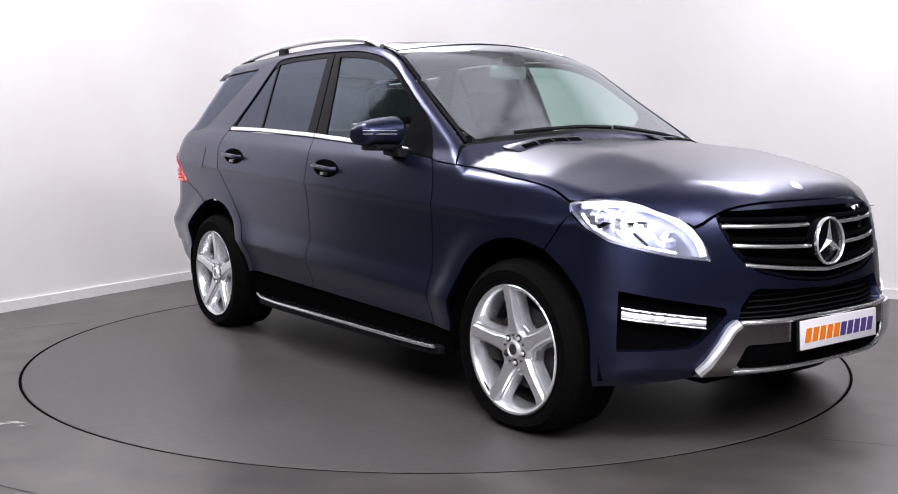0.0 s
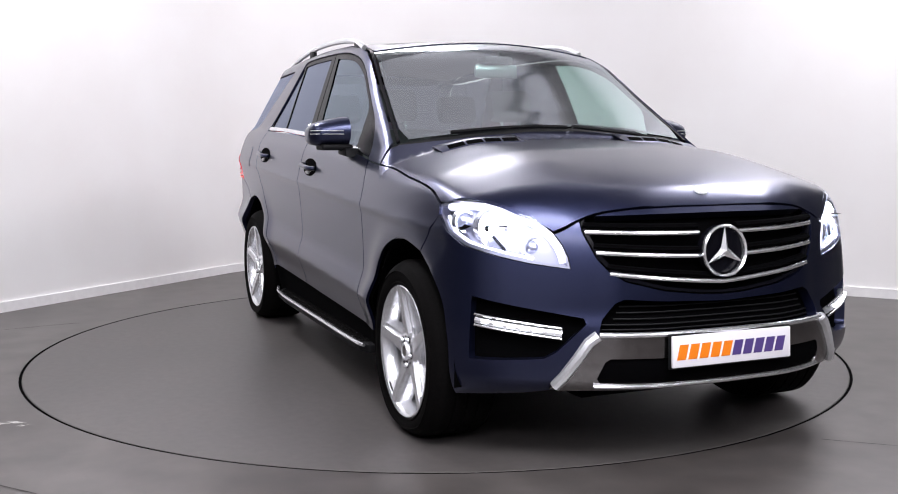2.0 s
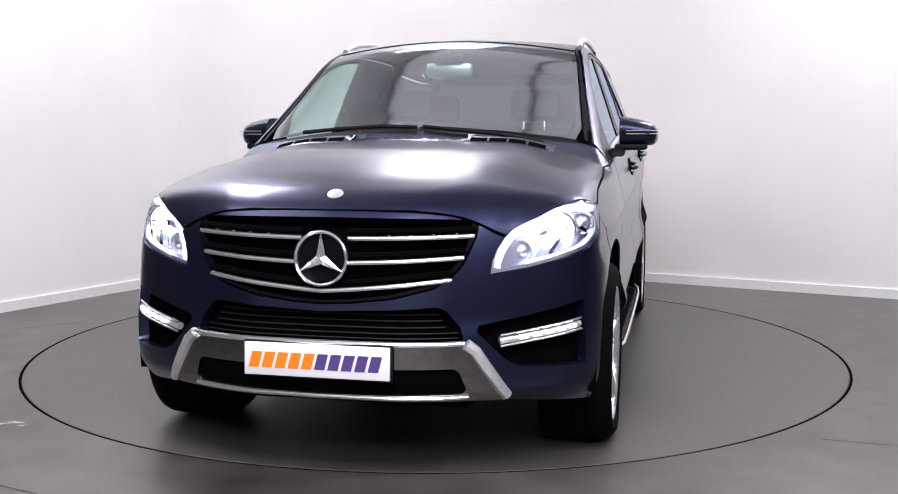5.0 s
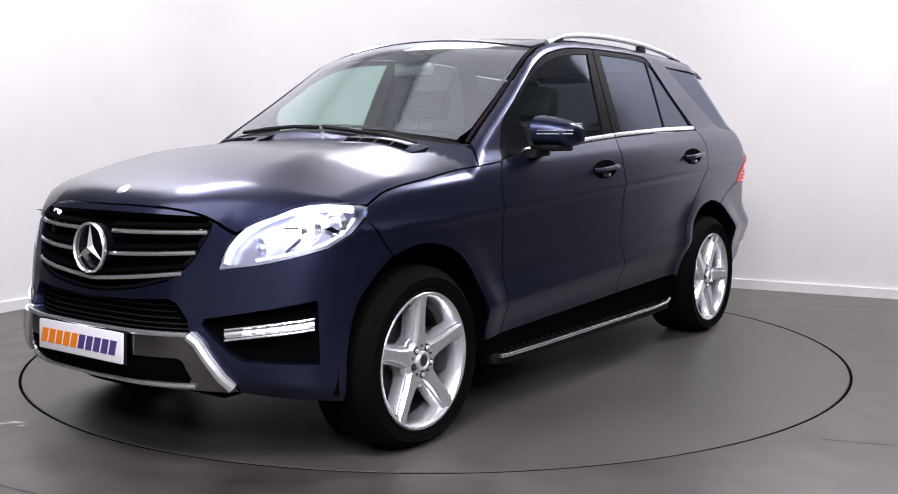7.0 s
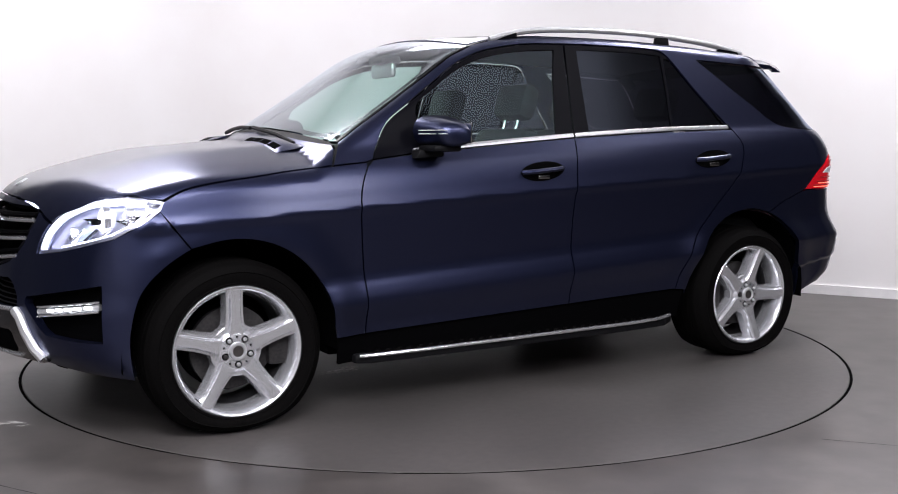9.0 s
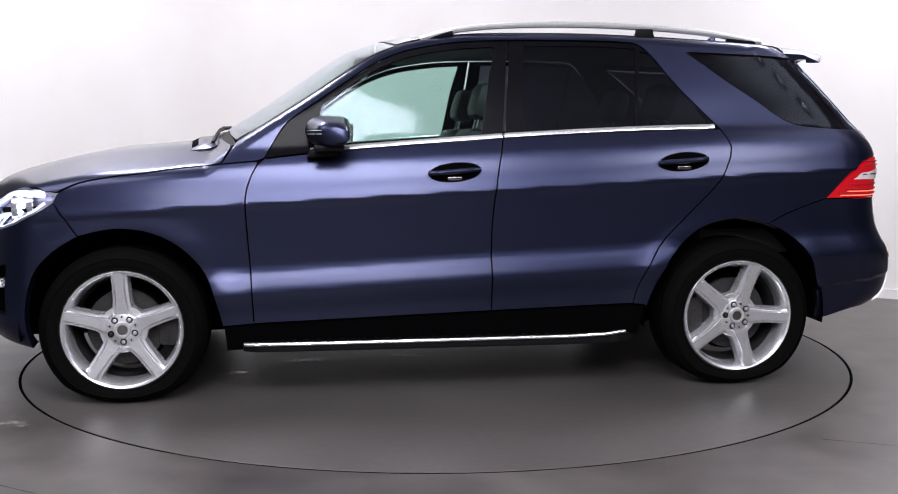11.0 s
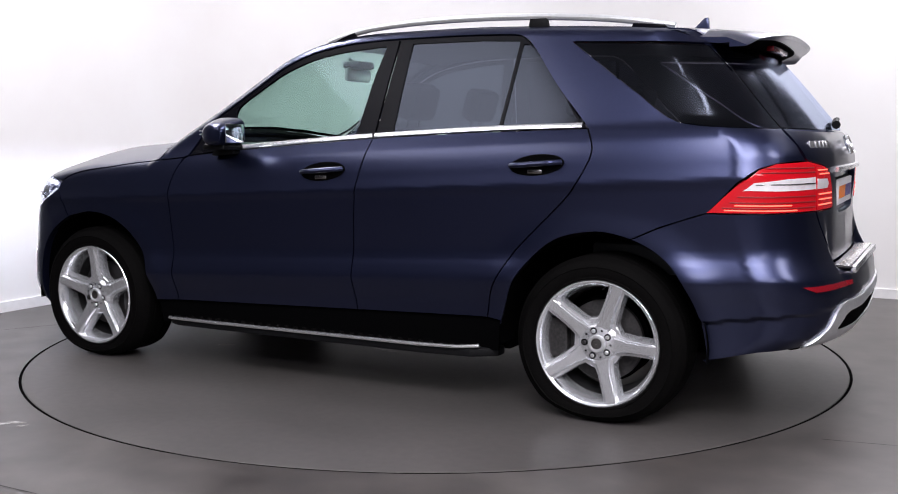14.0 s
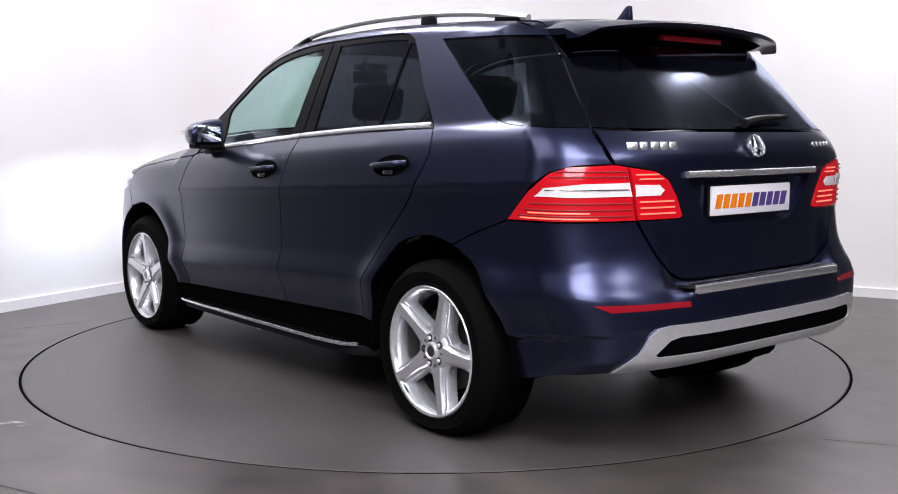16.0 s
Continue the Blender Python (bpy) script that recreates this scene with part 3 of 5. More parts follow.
def yzr(pts):
    """The same for the rear."""
    out = []
    for y, z in pts:
        w = half_width(np.array([-2.1]), np.array([z]))[0]
        x = np.interp(z, *T_REAR) + np.interp(abs(y) / w * 0.955, *T_SETR)
        out.append(re(x, y, z))
    return out


def cut(line, a, b):
    """The part of a line between two of its x values, in its own order."""
    lo, hi = min(a, b), max(a, b)
    return [p for p in line if lo - 1e-6 <= p[0] <= hi + 1e-6]


# the upright edge where tailgate and side meet
GATE_EDGE = [surface(yzr([q]), "r")[0] for q in ((0.735, 1.120), (0.752, 1.185), (0.748, 1.250), (0.708, 1.38), (0.668, 1.50), (0.640, 1.600))]
D_GLASS = D_GLASS_LOW + [(q[0], q[2]) for q in GATE_EDGE[2:]]

# the shoulder of the roof, along which side frame and roof meet
ROOF_X = [0.0, -0.25, -0.5, -0.8, -1.1, -1.4, -1.65, -1.83]


def shoulder(x):
    """A point of the gutter line: where the roof's rim turns down to the side."""
    y = np.interp(x, [-1.83, -1.4, -0.8, -0.2, 0.0], [0.628, 0.640, 0.646, 0.648, 0.645])
    return surface([(x, y)], "z")[0]


PILLAR = [(0.0, 0.645), (0.17, 0.662), (0.31, 0.690), (0.50, 0.722), (0.70, 0.752), (0.85, 0.775), (0.945, 0.792)]
pillar3 = [surface([p], "z")[0] for p in PILLAR]
gutter3 = [shoulder(x) for x in ROOF_X]

DOOR_F = DOOR_FRONT + [SILL_TOP[1]] + list(reversed(B_LOW))[1:] + list(reversed(BELT[:6]))[1:-1]
DOOR_R = B_LOW + [(-0.90, 0.408), (-0.94, 0.41)] + list(reversed(REAR_CUT))[1:] + list(reversed(BELT[5:]))[1:-1]
FENDER = list(HOOD_LINE) + [(0.841, 1.106)] + DOOR_FRONT[1:] + [(1.012, 0.345)] + ARCH_F + [(1.752, 0.925)]
FRAME = ([(1.006, 1.092), (0.841, 1.106)] + DLO + REAR_CUT[1:] + [(-1.002, 0.40)] + ARCH_R + [(-1.713, 0.845), (-1.881, 0.904), (-1.91, 0.912)]
         + [(-2.02, 1.032), (-2.10, 1.090), (-2.17, 1.112)] + [(q[0], q[2]) for q in GATE_EDGE[:3]] + list(reversed(D_GLASS_LOW[1:])) + [(-1.252, 1.630), (-1.60, 1.617), (GATE_EDGE[5][0], 1.604)]
         + [(p[0], p[2]) for p in reversed(gutter3)] + [(p[0], p[2]) for p in pillar3[1:]])

HANDLES = [((-0.065, 1.050), 0), ((-1.172, 1.095), 1)]


def door_handle(parent, at, mirror):
    """Grip bar over a flat black oval of painted shade, with a silver key cap."""
    s = -1 if mirror else 1
    x0, z0 = at
    steps = 10
    oval = [(x0 + 0.125 * math.cos(a) - 0.004, z0 + 0.045 * math.sin(a) + 0.10 * -0.10 * math.cos(a)) for a in np.linspace(0, math.tau, 24, endpoint=False)]
    # recess shade laid on as a black oval just proud of the skin
    panel("recess", oval, "y", DARK, parent, "flat black oval for the shade in the handle recess", offset=0.003, res=0.02, gap=0, flange=0.003, mirror=mirror)
    pts = []
    for k in range(steps + 1):
        u = k / steps
        x, z = x0 + 0.115 - 0.23 * u, z0 - 0.004 + 0.018 * u
        p = on_side(x, z)
        bulge = 0.030 * min(1, 6 * u, 6 * (1 - u)) ** 0.6
        pts.append((p[0], s * (p[1] + 0.006 + bulge), p[2]))
    part("handle", tube(pts, 0.015, 8, flat=0.8), PAINT, parent, "body-coloured grip bar")
    p = on_side(x0 + 0.0, z0 - 0.028)
    part("key_cap", box_mesh((p[0] - 0.035, s * p[1] - 0.012, p[2] - 0.010), (p[0] + 0.035, s * p[1] + 0.012, p[2] + 0.010), 0.006), DARK_CHROME, parent, "silver cap under the grip")


def strip3(points, width, thick, lift, mirror):
    """A flat moulding along side points."""
    bm = bmesh.new()
    rows = []
    for x, z in points:
        p = on_side(x, z)
        q = on_side(x, z + width)
        n = Vector(normals_of(np.array([p]))[0])
        a, b = Vector(p) + n * lift, Vector(q) + n * lift
        rows.append([a - n * thick, a, (a + b) / 2 + n * 0.002, b, b - n * thick])
    s = -1 if mirror else 1
    vs = [[bm.verts.new((v.x, s * v.y, v.z)) for v in r] for r in rows]
    for i in range(len(vs) - 1):
        for k in range(4):
            bm.faces.new((vs[i][k], vs[i][k + 1], vs[i + 1][k + 1], vs[i + 1][k]))
    bm.faces.new(vs[0]), bm.faces.new(vs[-1])
    bmesh.ops.recalc_face_normals(bm, faces=bm.faces)
    return bm


for side, mir in SIDES:
    s = -1 if mir else 1
    door_f = panel("front_door", DOOR_F, "y", PAINT, car, "dark blue metallic front door with two creases", mirror=mir, res=0.016)
    door_r = panel("rear_door", DOOR_R, "y", PAINT, car, "dark blue metallic rear door cut round the arch", mirror=mir, res=0.016)
    panel("front_fender", FENDER, "y", PAINT, car, mirror=mir, res=0.018)
    panel("side_frame", FRAME, "y", PAINT, car, "side frame and rear quarter panel in one", mirror=mir, res=0.020)
    # window frames and panes
    trim_f = [p for p in DLO if p[0] > -0.355] + [(-0.361, 1.681), (-0.335, 1.456), (-0.309, 1.213)] + [(x, z + 0.004) for x, z in reversed(BELT[1:5])]
    trim_r = [(-0.366, 1.681)] + [p for p in DLO if p[0] < -0.37] + [(x, z + 0.004) for x, z in reversed(BELT[6:8])] + [(-0.314, 1.213), (-0.340, 1.456)]
    panel("window_frame", trim_f, "y", GLOSS_BLACK, door_f, "black window frame", holes=[GLASS_F], offset=-0.004, mirror=mir, res=0.022)
    panel("window_frame", trim_r, "y", GLOSS_BLACK, door_r, "black window frame", holes=[GLASS_R, GLASS_Q], offset=-0.004, mirror=mir, res=0.022)
    panel("side_window", GLASS_F, "y", GLASS, door_f, "green-tinted clear window", offset=-0.009, mirror=mir, gap=-0.003, flange=0, res=0.04)
    panel("side_window", GLASS_R, "y", TINTED, door_r, "dark privacy glass", offset=-0.009, mirror=mir, gap=-0.003, flange=0, res=0.04)
    panel("quarter_light", GLASS_Q, "y", TINTED, door_r, "small dark fixed pane", offset=-0.009, mirror=mir, gap=-0.003, flange=0, res=0.04)
    panel("rear_side_window", D_GLASS, "y", TINTED, car, "dark triangular luggage window", offset=-0.003, mirror=mir, gap=0.002, flange=0.006, res=0.035)
    belt_f = [(0.60, 1.142), (0.539, 1.148), (0.40, 1.159), (0.282, 1.168), (0.15, 1.178), (0.012, 1.188), (-0.15, 1.199), (-0.303, 1.210)]
    belt_r = [(-0.315, 1.211), (-0.5, 1.221), (-0.65, 1.229), (-0.794, 1.236), (-0.95, 1.243), (-1.15, 1.249), (-1.304, 1.252), (-1.352, 1.254)]
    part("belt_moulding", strip3(belt_f, 0.020, 0.01, 0.004, mir), CHROME, door_f, "bright chrome strip under the window")
    part("belt_moulding", strip3(belt_r, 0.020, 0.01, 0.004, mir), CHROME, door_r, "bright chrome strip under the window")
    door_handle(door_f, HANDLES[0][0], mir)
    door_handle(door_r, HANDLES[1][0], mir)
    # dark inner skin behind the gaps, sill and running board
    inner = [(1.93, 0.90), (1.0, 1.07), (0.8, 1.10), (-0.3, 1.19), (-1.379, 1.235), (-2.05, 1.23), (-2.1, 0.92), (-1.75, 0.84)] + list(reversed(ARCH_R)) + [(-0.95, 0.30), (1.0, 0.30)] + ARCH_F + [(1.72, 0.80)]
    panel("inner_skin", inner, "y", DARK, car, "black inner body skin", offset=-0.030, mirror=mir, flange=0, res=0.06)
    panel("sill", [(1.012, 0.345), (0.872, 0.352), (-0.246, 0.388), (-0.90, 0.408), (-1.0, 0.40), (-0.98, 0.25), (1.0, 0.22)], "y", DARK, car, "black plastic sill", offset=-0.012, mirror=mir)
    board = part("running_board", prism([(0.93, 0.79), (0.925, 0.92), (0.86, 0.949), (0.6, 0.955), (-0.6, 0.955), (-0.86, 0.935), (-0.97, 0.86), (-0.97, 0.79)] if not mir else
                                        [(x, -y) for x, y in [(0.93, 0.79), (0.925, 0.92), (0.86, 0.949), (0.6, 0.955), (-0.6, 0.955), (-0.86, 0.935), (-0.97, 0.86), (-0.97, 0.79)]], 0.222, 0.262, "z", 0.008), PLASTIC, car, "black running board with rubber studs")
    part("tread_plate", prism([(x, s * y) for x, y in ((0.88, 0.80), (0.87, 0.915), (0.60, 0.940), (-0.60, 0.940), (-0.84, 0.915), (-0.92, 0.85), (-0.92, 0.80))], 0.2622, 0.2645, "z"), DARK_CHROME, board, "grey metal tread plate")
    edge = [(0.915, 0.945), (0.86, 0.956), (0.6, 0.961), (0.0, 0.962), (-0.6, 0.961), (-0.80, 0.950), (-0.90, 0.925)]
    zs = [0.262, 0.262, 0.262, 0.264, 0.266, 0.270, 0.278]
    part("board_edge", tube([(x, s * y, z - 0.001) for (x, y), z in zip(edge, zs)], 0.009, 8), CHROME, board, "bright metal edge")
    for i in range(30):
        for j in range(2):
            x, y = 0.80 - i * 0.055 + 0.0275 * j, 0.885 + 0.04 * j
            part("stud", lathe([(0.001, 0.268), (0.011, 0.268), (0.014, 0.262)], 8, "z", (x, s * y, 0)), RUBBER, board)
    # wheel arch liners
    for c in (AXLE, -AXLE):
        bm = bmesh.new()
        ring = [(c + 0.46 * math.cos(a), HUB_Z + 0.005 + 0.46 * math.sin(a)) for a in np.linspace(-0.12, math.pi + 0.12, 30)]
        a = [bm.verts.new((x, s * 0.915, z)) for x, z in ring]
        b = [bm.verts.new((x, s * 0.50, z)) for x, z in ring]
        for i in range(len(ring) - 1):
            bm.faces.new((a[i], a[i + 1], b[i + 1], b[i]))
        bm.faces.new(b)
        part("arch_liner", bm, DARK, car, "black wheel arch liner")

flap = [(-1.60, 1.130), (-1.60, 1.025), (-1.615, 1.010), (-1.785, 1.010), (-1.80, 1.025), (-1.80, 1.130), (-1.785, 1.145), (-1.615, 1.145)]
panel("fuel_flap", flap, "y", PAINT, car, "body-coloured fuel flap", offset=0.0025, gap=0.0, flange=0.008, mirror=True)

# ---- hood, roof, windscreen ----
hood_edge3 = [on_side(x, z) for x, z in HOOD_LINE]
HEAD_TOP = [(2.115, 0.612, 0.872), (2.075, 0.662, 0.925), (2.025, 0.718, 0.962), (1.955, 0.785, 0.986), (1.87, 0.84, 0.990), (1.79, 0.885, 0.982)]
SHUT = [(0.0, 0.964), (0.12, 0.964), (0.24, 0.962), (0.34, 0.957), (0.42, 0.948), (0.48, 0.934), (0.53, 0.914), (0.575, 0.888)]
HOOD = [(np.interp(z, *T_FRONT) - np.interp(y, *T_SETF), y) for y, z in SHUT] + [(x, y) for x, y, z in HEAD_TOP] + [(p[0], p[1]) for p in hood_edge3] + [(0.970, 0.83), (0.968, 0.785), (0.995, 0.70), (1.03, 0.55), (1.06, 0.3), (1.07, 0.0)]
hood = panel("hood", HOOD, "z", PAINT, car, "long crowned metallic hood", centre=True, res=0.03)
COWL = [(1.08, 0.0), (1.07, 0.3), (1.04, 0.55), (1.005, 0.70), (0.975, 0.775), (0.955, 0.785), (0.955, 0.74), (0.99, 0.55), (1.02, 0.3), (1.03, 0.0)]
panel("cowl", COWL, "z", PLASTIC, car, "black scuttle below the windscreen", centre=True, offset=-0.010, flange=0.02)
WS = [(1.035, 0.0), (1.025, 0.3), (0.995, 0.55), (0.955, 0.735), (0.86, 0.752), (0.70, 0.728), (0.50, 0.698), (0.31, 0.668), (0.19, 0.645), (0.22, 0.5), (0.245, 0.25), (0.25, 0.0)]
WS_IN = [(1.005, 0.0), (0.995, 0.3), (0.965, 0.54), (0.93, 0.70), (0.86, 0.722), (0.70, 0.700), (0.50, 0.670), (0.31, 0.640), (0.215, 0.615), (0.245, 0.48), (0.27, 0.25), (0.275, 0.0)]
panel("windscreen", WS, "z", SCREEN_GLASS, car, "clear raked windscreen", centre=True, offset=-0.004, flange=0.0, res=0.04)
panel("windscreen_band", WS, "z", GLOSS_BLACK, car, "black border of the windscreen", centre=True, holes=[WS_IN + [(x, -y) for x, y in reversed(WS_IN)]], offset=-0.006, flange=0.0, res=0.03)
panel("pillar_seal", [(x, y) for x, y in PILLAR] + [(x, y - 0.022) for x, y in reversed(PILLAR)], "z", GLOSS_BLACK, car, "black seal along the pillar", offset=-0.003)
panel("pillar_seal", [(x, y) for x, y in PILLAR] + [(x, y - 0.022) for x, y in reversed(PILLAR)], "z", GLOSS_BLACK, car, "black seal along the pillar", offset=-0.003, mirror=True)
gut = [(p[0], p[1]) for p in gutter3]
ROOF_F = [(0.245, 0.0), (0.24, 0.25), (0.215, 0.5), (0.185, 0.64), (0.0, 0.642)] + gut[1:] + [(-1.84, 0.3), (-1.84, 0.0)]
SUN = [(0.12, 0.0), (0.11, 0.3), (0.09, 0.52), (-0.95, 0.54), (-0.97, 0.0)]
roof = panel("roof", ROOF_F, "z", PAINT, car, "dark blue roof with a glass panel", centre=True, holes=[SUN + [(x, -y) for x, y in reversed(SUN)]], res=0.035)
panel("roof_glass", SUN, "z", GLOSS_BLACK, roof, "dark panoramic glass panel", centre=True, offset=-0.002, flange=0.004, res=0.05)
panel("headliner", [(0.18, 0.0), (0.15, 0.5), (0.1, 0.6), (-1.8, 0.6), (-1.8, 0.0)], "z", HEADLINER, car, "grey cloth headliner", centre=True, offset=-0.05, flange=0.0, res=0.08)
for side, mir in SIDES:
    panel("roof_corner", [(-1.50, 0.600), (-1.50, 0.664), (-1.70, 0.662), (-1.93, 0.650), (-1.93, 0.580)], "z", PAINT, roof, offset=-0.005, gap=0.0, flange=0.0, mirror=mir)
# hood vents
for side, mir in SIDES:
    s = -1 if mir else 1
    ys = np.linspace(0.262, 0.655, 14)

    def lean(y):
        return -0.03 * ((y - 0.262) / 0.393) ** 1.6

    bm, rows = bmesh.new(), []
    for k, y in enumerate(ys):
        fade = 0.35 if k in (0, 13) else 1.0
        dx = lean(y)
        prof = [(1.208, -0.004), (1.200, 0.002 * fade), (1.155, 0.021 * fade), (1.115, 0.021 * fade), (1.075, 0.004 * fade), (1.068, -0.004)]
        rows.append([bm.verts.new((x + dx, s * y, surface([(x + dx, y)], "z")[0][2] + dz)) for x, dz in prof])
    for k in range(13):
        for q in range(5):
            bm.faces.new((rows[k][q], rows[k][q + 1], rows[k + 1][q + 1], rows[k + 1][q]))
    bm.faces.new(rows[0]), bm.faces.new(rows[-1])
    bmesh.ops.recalc_face_normals(bm, faces=bm.faces)
    v = part("hood_vent", bm, PAINT, hood, "raised hood vent with four slots")
    for k in range(4):
        y0 = 0.292 + k * 0.085
        bm = bmesh.new()
        a = []
        for y in (y0, y0 + 0.074):
            for x, dz in ((1.194, 0.0058), (1.163, 0.0190)):
                dx = lean(y)
                a.append(bm.verts.new((x + dx, s * y, surface([(x + dx, y)], "z")[0][2] + dz)))
        low = [bm.verts.new(w.co + Vector((-0.006, 0, -0.008))) for w in a]
        bm.faces.new((a[0], a[1], a[3], a[2]))
        for p, q in ((0, 1), (1, 3), (3, 2), (2, 0)):
            bm.faces.new((a[p], a[q], low[q], low[p]))
        bmesh.ops.recalc_face_normals(bm, faces=bm.faces)
        part("vent_slot", bm, DARK, v, "black slot")
# wipers
wip = [surface([(x, y)], "z")[0] + np.array([0, 0, 0.018]) for x, y in ((1.07, 0.02), (1.055, -0.15), (1.04, -0.35), (1.01, -0.55))]
part("wiper", tube([tuple(p) for p in wip], 0.010, 6), PLASTIC, car, "black windscreen wiper")
wip = [surface([(x, y)], "z")[0] + np.array([0, 0, 0.018]) for x, y in ((1.07, 0.60), (1.07, 0.40), (1.075, 0.20), (1.065, 0.05))]
part("wiper", tube([tuple(p) for p in wip], 0.010, 6), PLASTIC, car, "black windscreen wiper")

# ---- front ----
GRILLE = [(0.0, 0.937), (0.30, 0.935), (0.50, 0.930), (0.520, 0.915), (0.517, 0.875), (0.480, 0.785), (0.445, 0.742), (0.39, 0.705), (0.25, 0.670), (0.10, 0.652), (0.0, 0.648)]
LOWER = [(0.0, 0.618), (0.25, 0.628), (0.40, 0.638), (0.43, 0.625), (0.474, 0.571), (0.490, 0.522), (0.0, 0.522)]


def both(loop):
    return list(loop) + [(-u, v) for u, v in reversed(loop) if u > 1e-6]


HEADLAMP = [fr(*p) for p in HEAD_TOP] + [fr(1.735, 0.908, 0.962), fr(1.752, 0.912, 0.930), fr(1.83, 0.905, 0.872), fr(1.92, 0.875, 0.825), fr(2.03, 0.78, 0.790), fr(2.09, 0.69, 0.768), fr(2.15, 0.563, 0.750), fr(2.148, 0.572, 0.79), fr(2.137, 0.588, 0.83)]
FOG = [fr(1.995, 0.885, 0.640)] + [fr(2.08, 0.75, 0.612), fr(2.19, 0.53, 0.572), fr(2.195, 0.525, 0.555), fr(2.155, 0.62, 0.455), fr(2.13, 0.655, 0.432), fr(2.07, 0.765, 0.424), fr(1.99, 0.888, 0.418)]
BUMPER = (yz(SHUT) + [fr(*HEAD_TOP[0])] + list(reversed(HEADLAMP[8:])) + [fr(1.752, 0.912, 0.925)]
          + [fr(p[0], p[1], p[2]) for p in (on_side(*q) for q in ARCH_F2)] + [fr(1.98, 0.87, 0.268), fr(2.10, 0.74, 0.285), fr(2.17, 0.63, 0.305), fr(2.27, 0.30, 0.315), fr(2.28, 0.0, 0.315)])
bumper = panel("front_bumper", BUMPER, "f", PAINT, car, "body-coloured front bumper with wide air intakes", centre=True, holes=[both(yz(GRILLE)), both(yz(LOWER)), FOG, [(-u, v) for u, v in FOG]], res=0.024, flange=0.04)
grille = panel("grille", yz(GRILLE), "f", DARK, car, "black radiator grille with three chrome bars", centre=True, offset=-0.055, gap=-0.02, flange=0)
panel("grille_rim", yz([(0.0, 0.664), (0.10, 0.668), (0.24, 0.686), (0.375, 0.720), (0.43, 0.757), (0.465, 0.800), (0.500, 0.885), (0.50, 0.93), (0.520, 0.915), (0.517, 0.875), (0.480, 0.785), (0.445, 0.742), (0.39, 0.705), (0.25, 0.670), (0.10, 0.652), (0.0, 0.648)]),
      "f", GLOSS_BLACK, grille, "gloss black rim of the grille", centre=True, offset=-0.006, res=0.016)


def front_point(y, z, lift):
    p = surface(yz([(y, z)]), "f")[0]
    n = normals_of(np.array([p]))[0]
    return p + n * lift


BARS = [((0.085, 0.868), (0.507, 0.877)), ((0.085, 0.786), (0.478, 0.805)), ((0.0, 0.690), (0.440, 0.731))]
for (y0, z0), (y1, z1) in BARS:
    for s in (1, -1):
        pts, low = [], []
        for k in range(13):
            u = k / 12
            y, z = y0 + (y1 - y0) * u, z0 + (z1 - z0) * u ** 1.25
            p = front_point(y, z, 0.004)
            pts.append((p[0] - 0.010, s * p[1], p[2]))
            low.append((p[0] - 0.030, s * p[1], p[2] + 0.022))
        b = part("grille_bar", tube(pts, 0.0085, 8, flat=1.0), CHROME, grille, "chrome bar")
        part("louvre", tube(low, 0.022, 8, flat=0.55), DARK, b, "black louvre behind the bar")
        for k in range(1, 5):
            y = y0 + 0.06 + (y1 - y0 - 0.06) * k / 4.6
            z = z0 + (z1 - z0) * ((y - y0) / (y1 - y0)) ** 1.25 + 0.038
            p = front_point(y, z, -0.035)
            part("rib", box_mesh((p[0] - 0.03, s * p[1] - 0.006, p[2] - 0.022), (p[0] + 0.018, s * p[1] + 0.006, p[2] - 0.006), 0.003), DARK_CHROME, b)


def star_emblem(name, parent, at, radius, tilt, facing, label, mat=CHROME):
    """A ring with three tapered ridges, standing upright."""
    em = part(name, lathe([(radius * 0.93, -0.010), (radius * 1.0, -0.004), (radius * 1.0, 0.006), (radius * 0.95, 0.012), (radius * 0.89, 0.006), (radius * 0.89, -0.010)], 48, "x", close=True), mat, parent, label)
    bm = bmesh.new()
    for k in range(3):
        a = math.pi / 2 + k * math.tau / 3
        d, e = Vector((0, math.cos(a), math.sin(a))), Vector((0, -math.sin(a), math.cos(a)))
        c, tip = bm.verts.new((0.014 * radius / 0.1, 0, 0)), bm.verts.new(d * radius * 0.93 + Vector((0.004, 0, 0)))
        w = radius * 0.17
        l, r = bm.verts.new(d * radius * 0.10 + e * w), bm.verts.new(d * radius * 0.10 - e * w)
        bm.faces.new((c, l, tip)), bm.faces.new((c, tip, r)), bm.faces.new((l, r, tip))
    bmesh.ops.recalc_face_normals(bm, faces=bm.faces)
    me = mesh_object("ridge", bm, mat, em, smooth=False)
    em.matrix_local = Matrix.Translation(at) @ pose(0, 0, 0, 0, tilt, 0 if facing > 0 else 180)
    return em


star_emblem("emblem", grille, (2.292, 0, 0.803), 0.097, -4, 1, "large chrome ring emblem with three ridges")
part("emblem_plate", lathe([(0.001, 0.0), (0.092, 0.0), (0.092, -0.03)], 40, "x", (2.279, 0, 0.803)), GLOSS_BLACK, grille, "black disc behind the emblem")
bp = surface([(2.135, 0.0)], "z")[0]
bn = Vector(normals_of(np.array([bp]))[0])
bd = part("hood_badge", lathe([(0.001, 0.005), (0.020, 0.005), (0.027, 0.003), (0.029, 0.0)], 32, "z"), SATIN, hood, "small round silver badge")
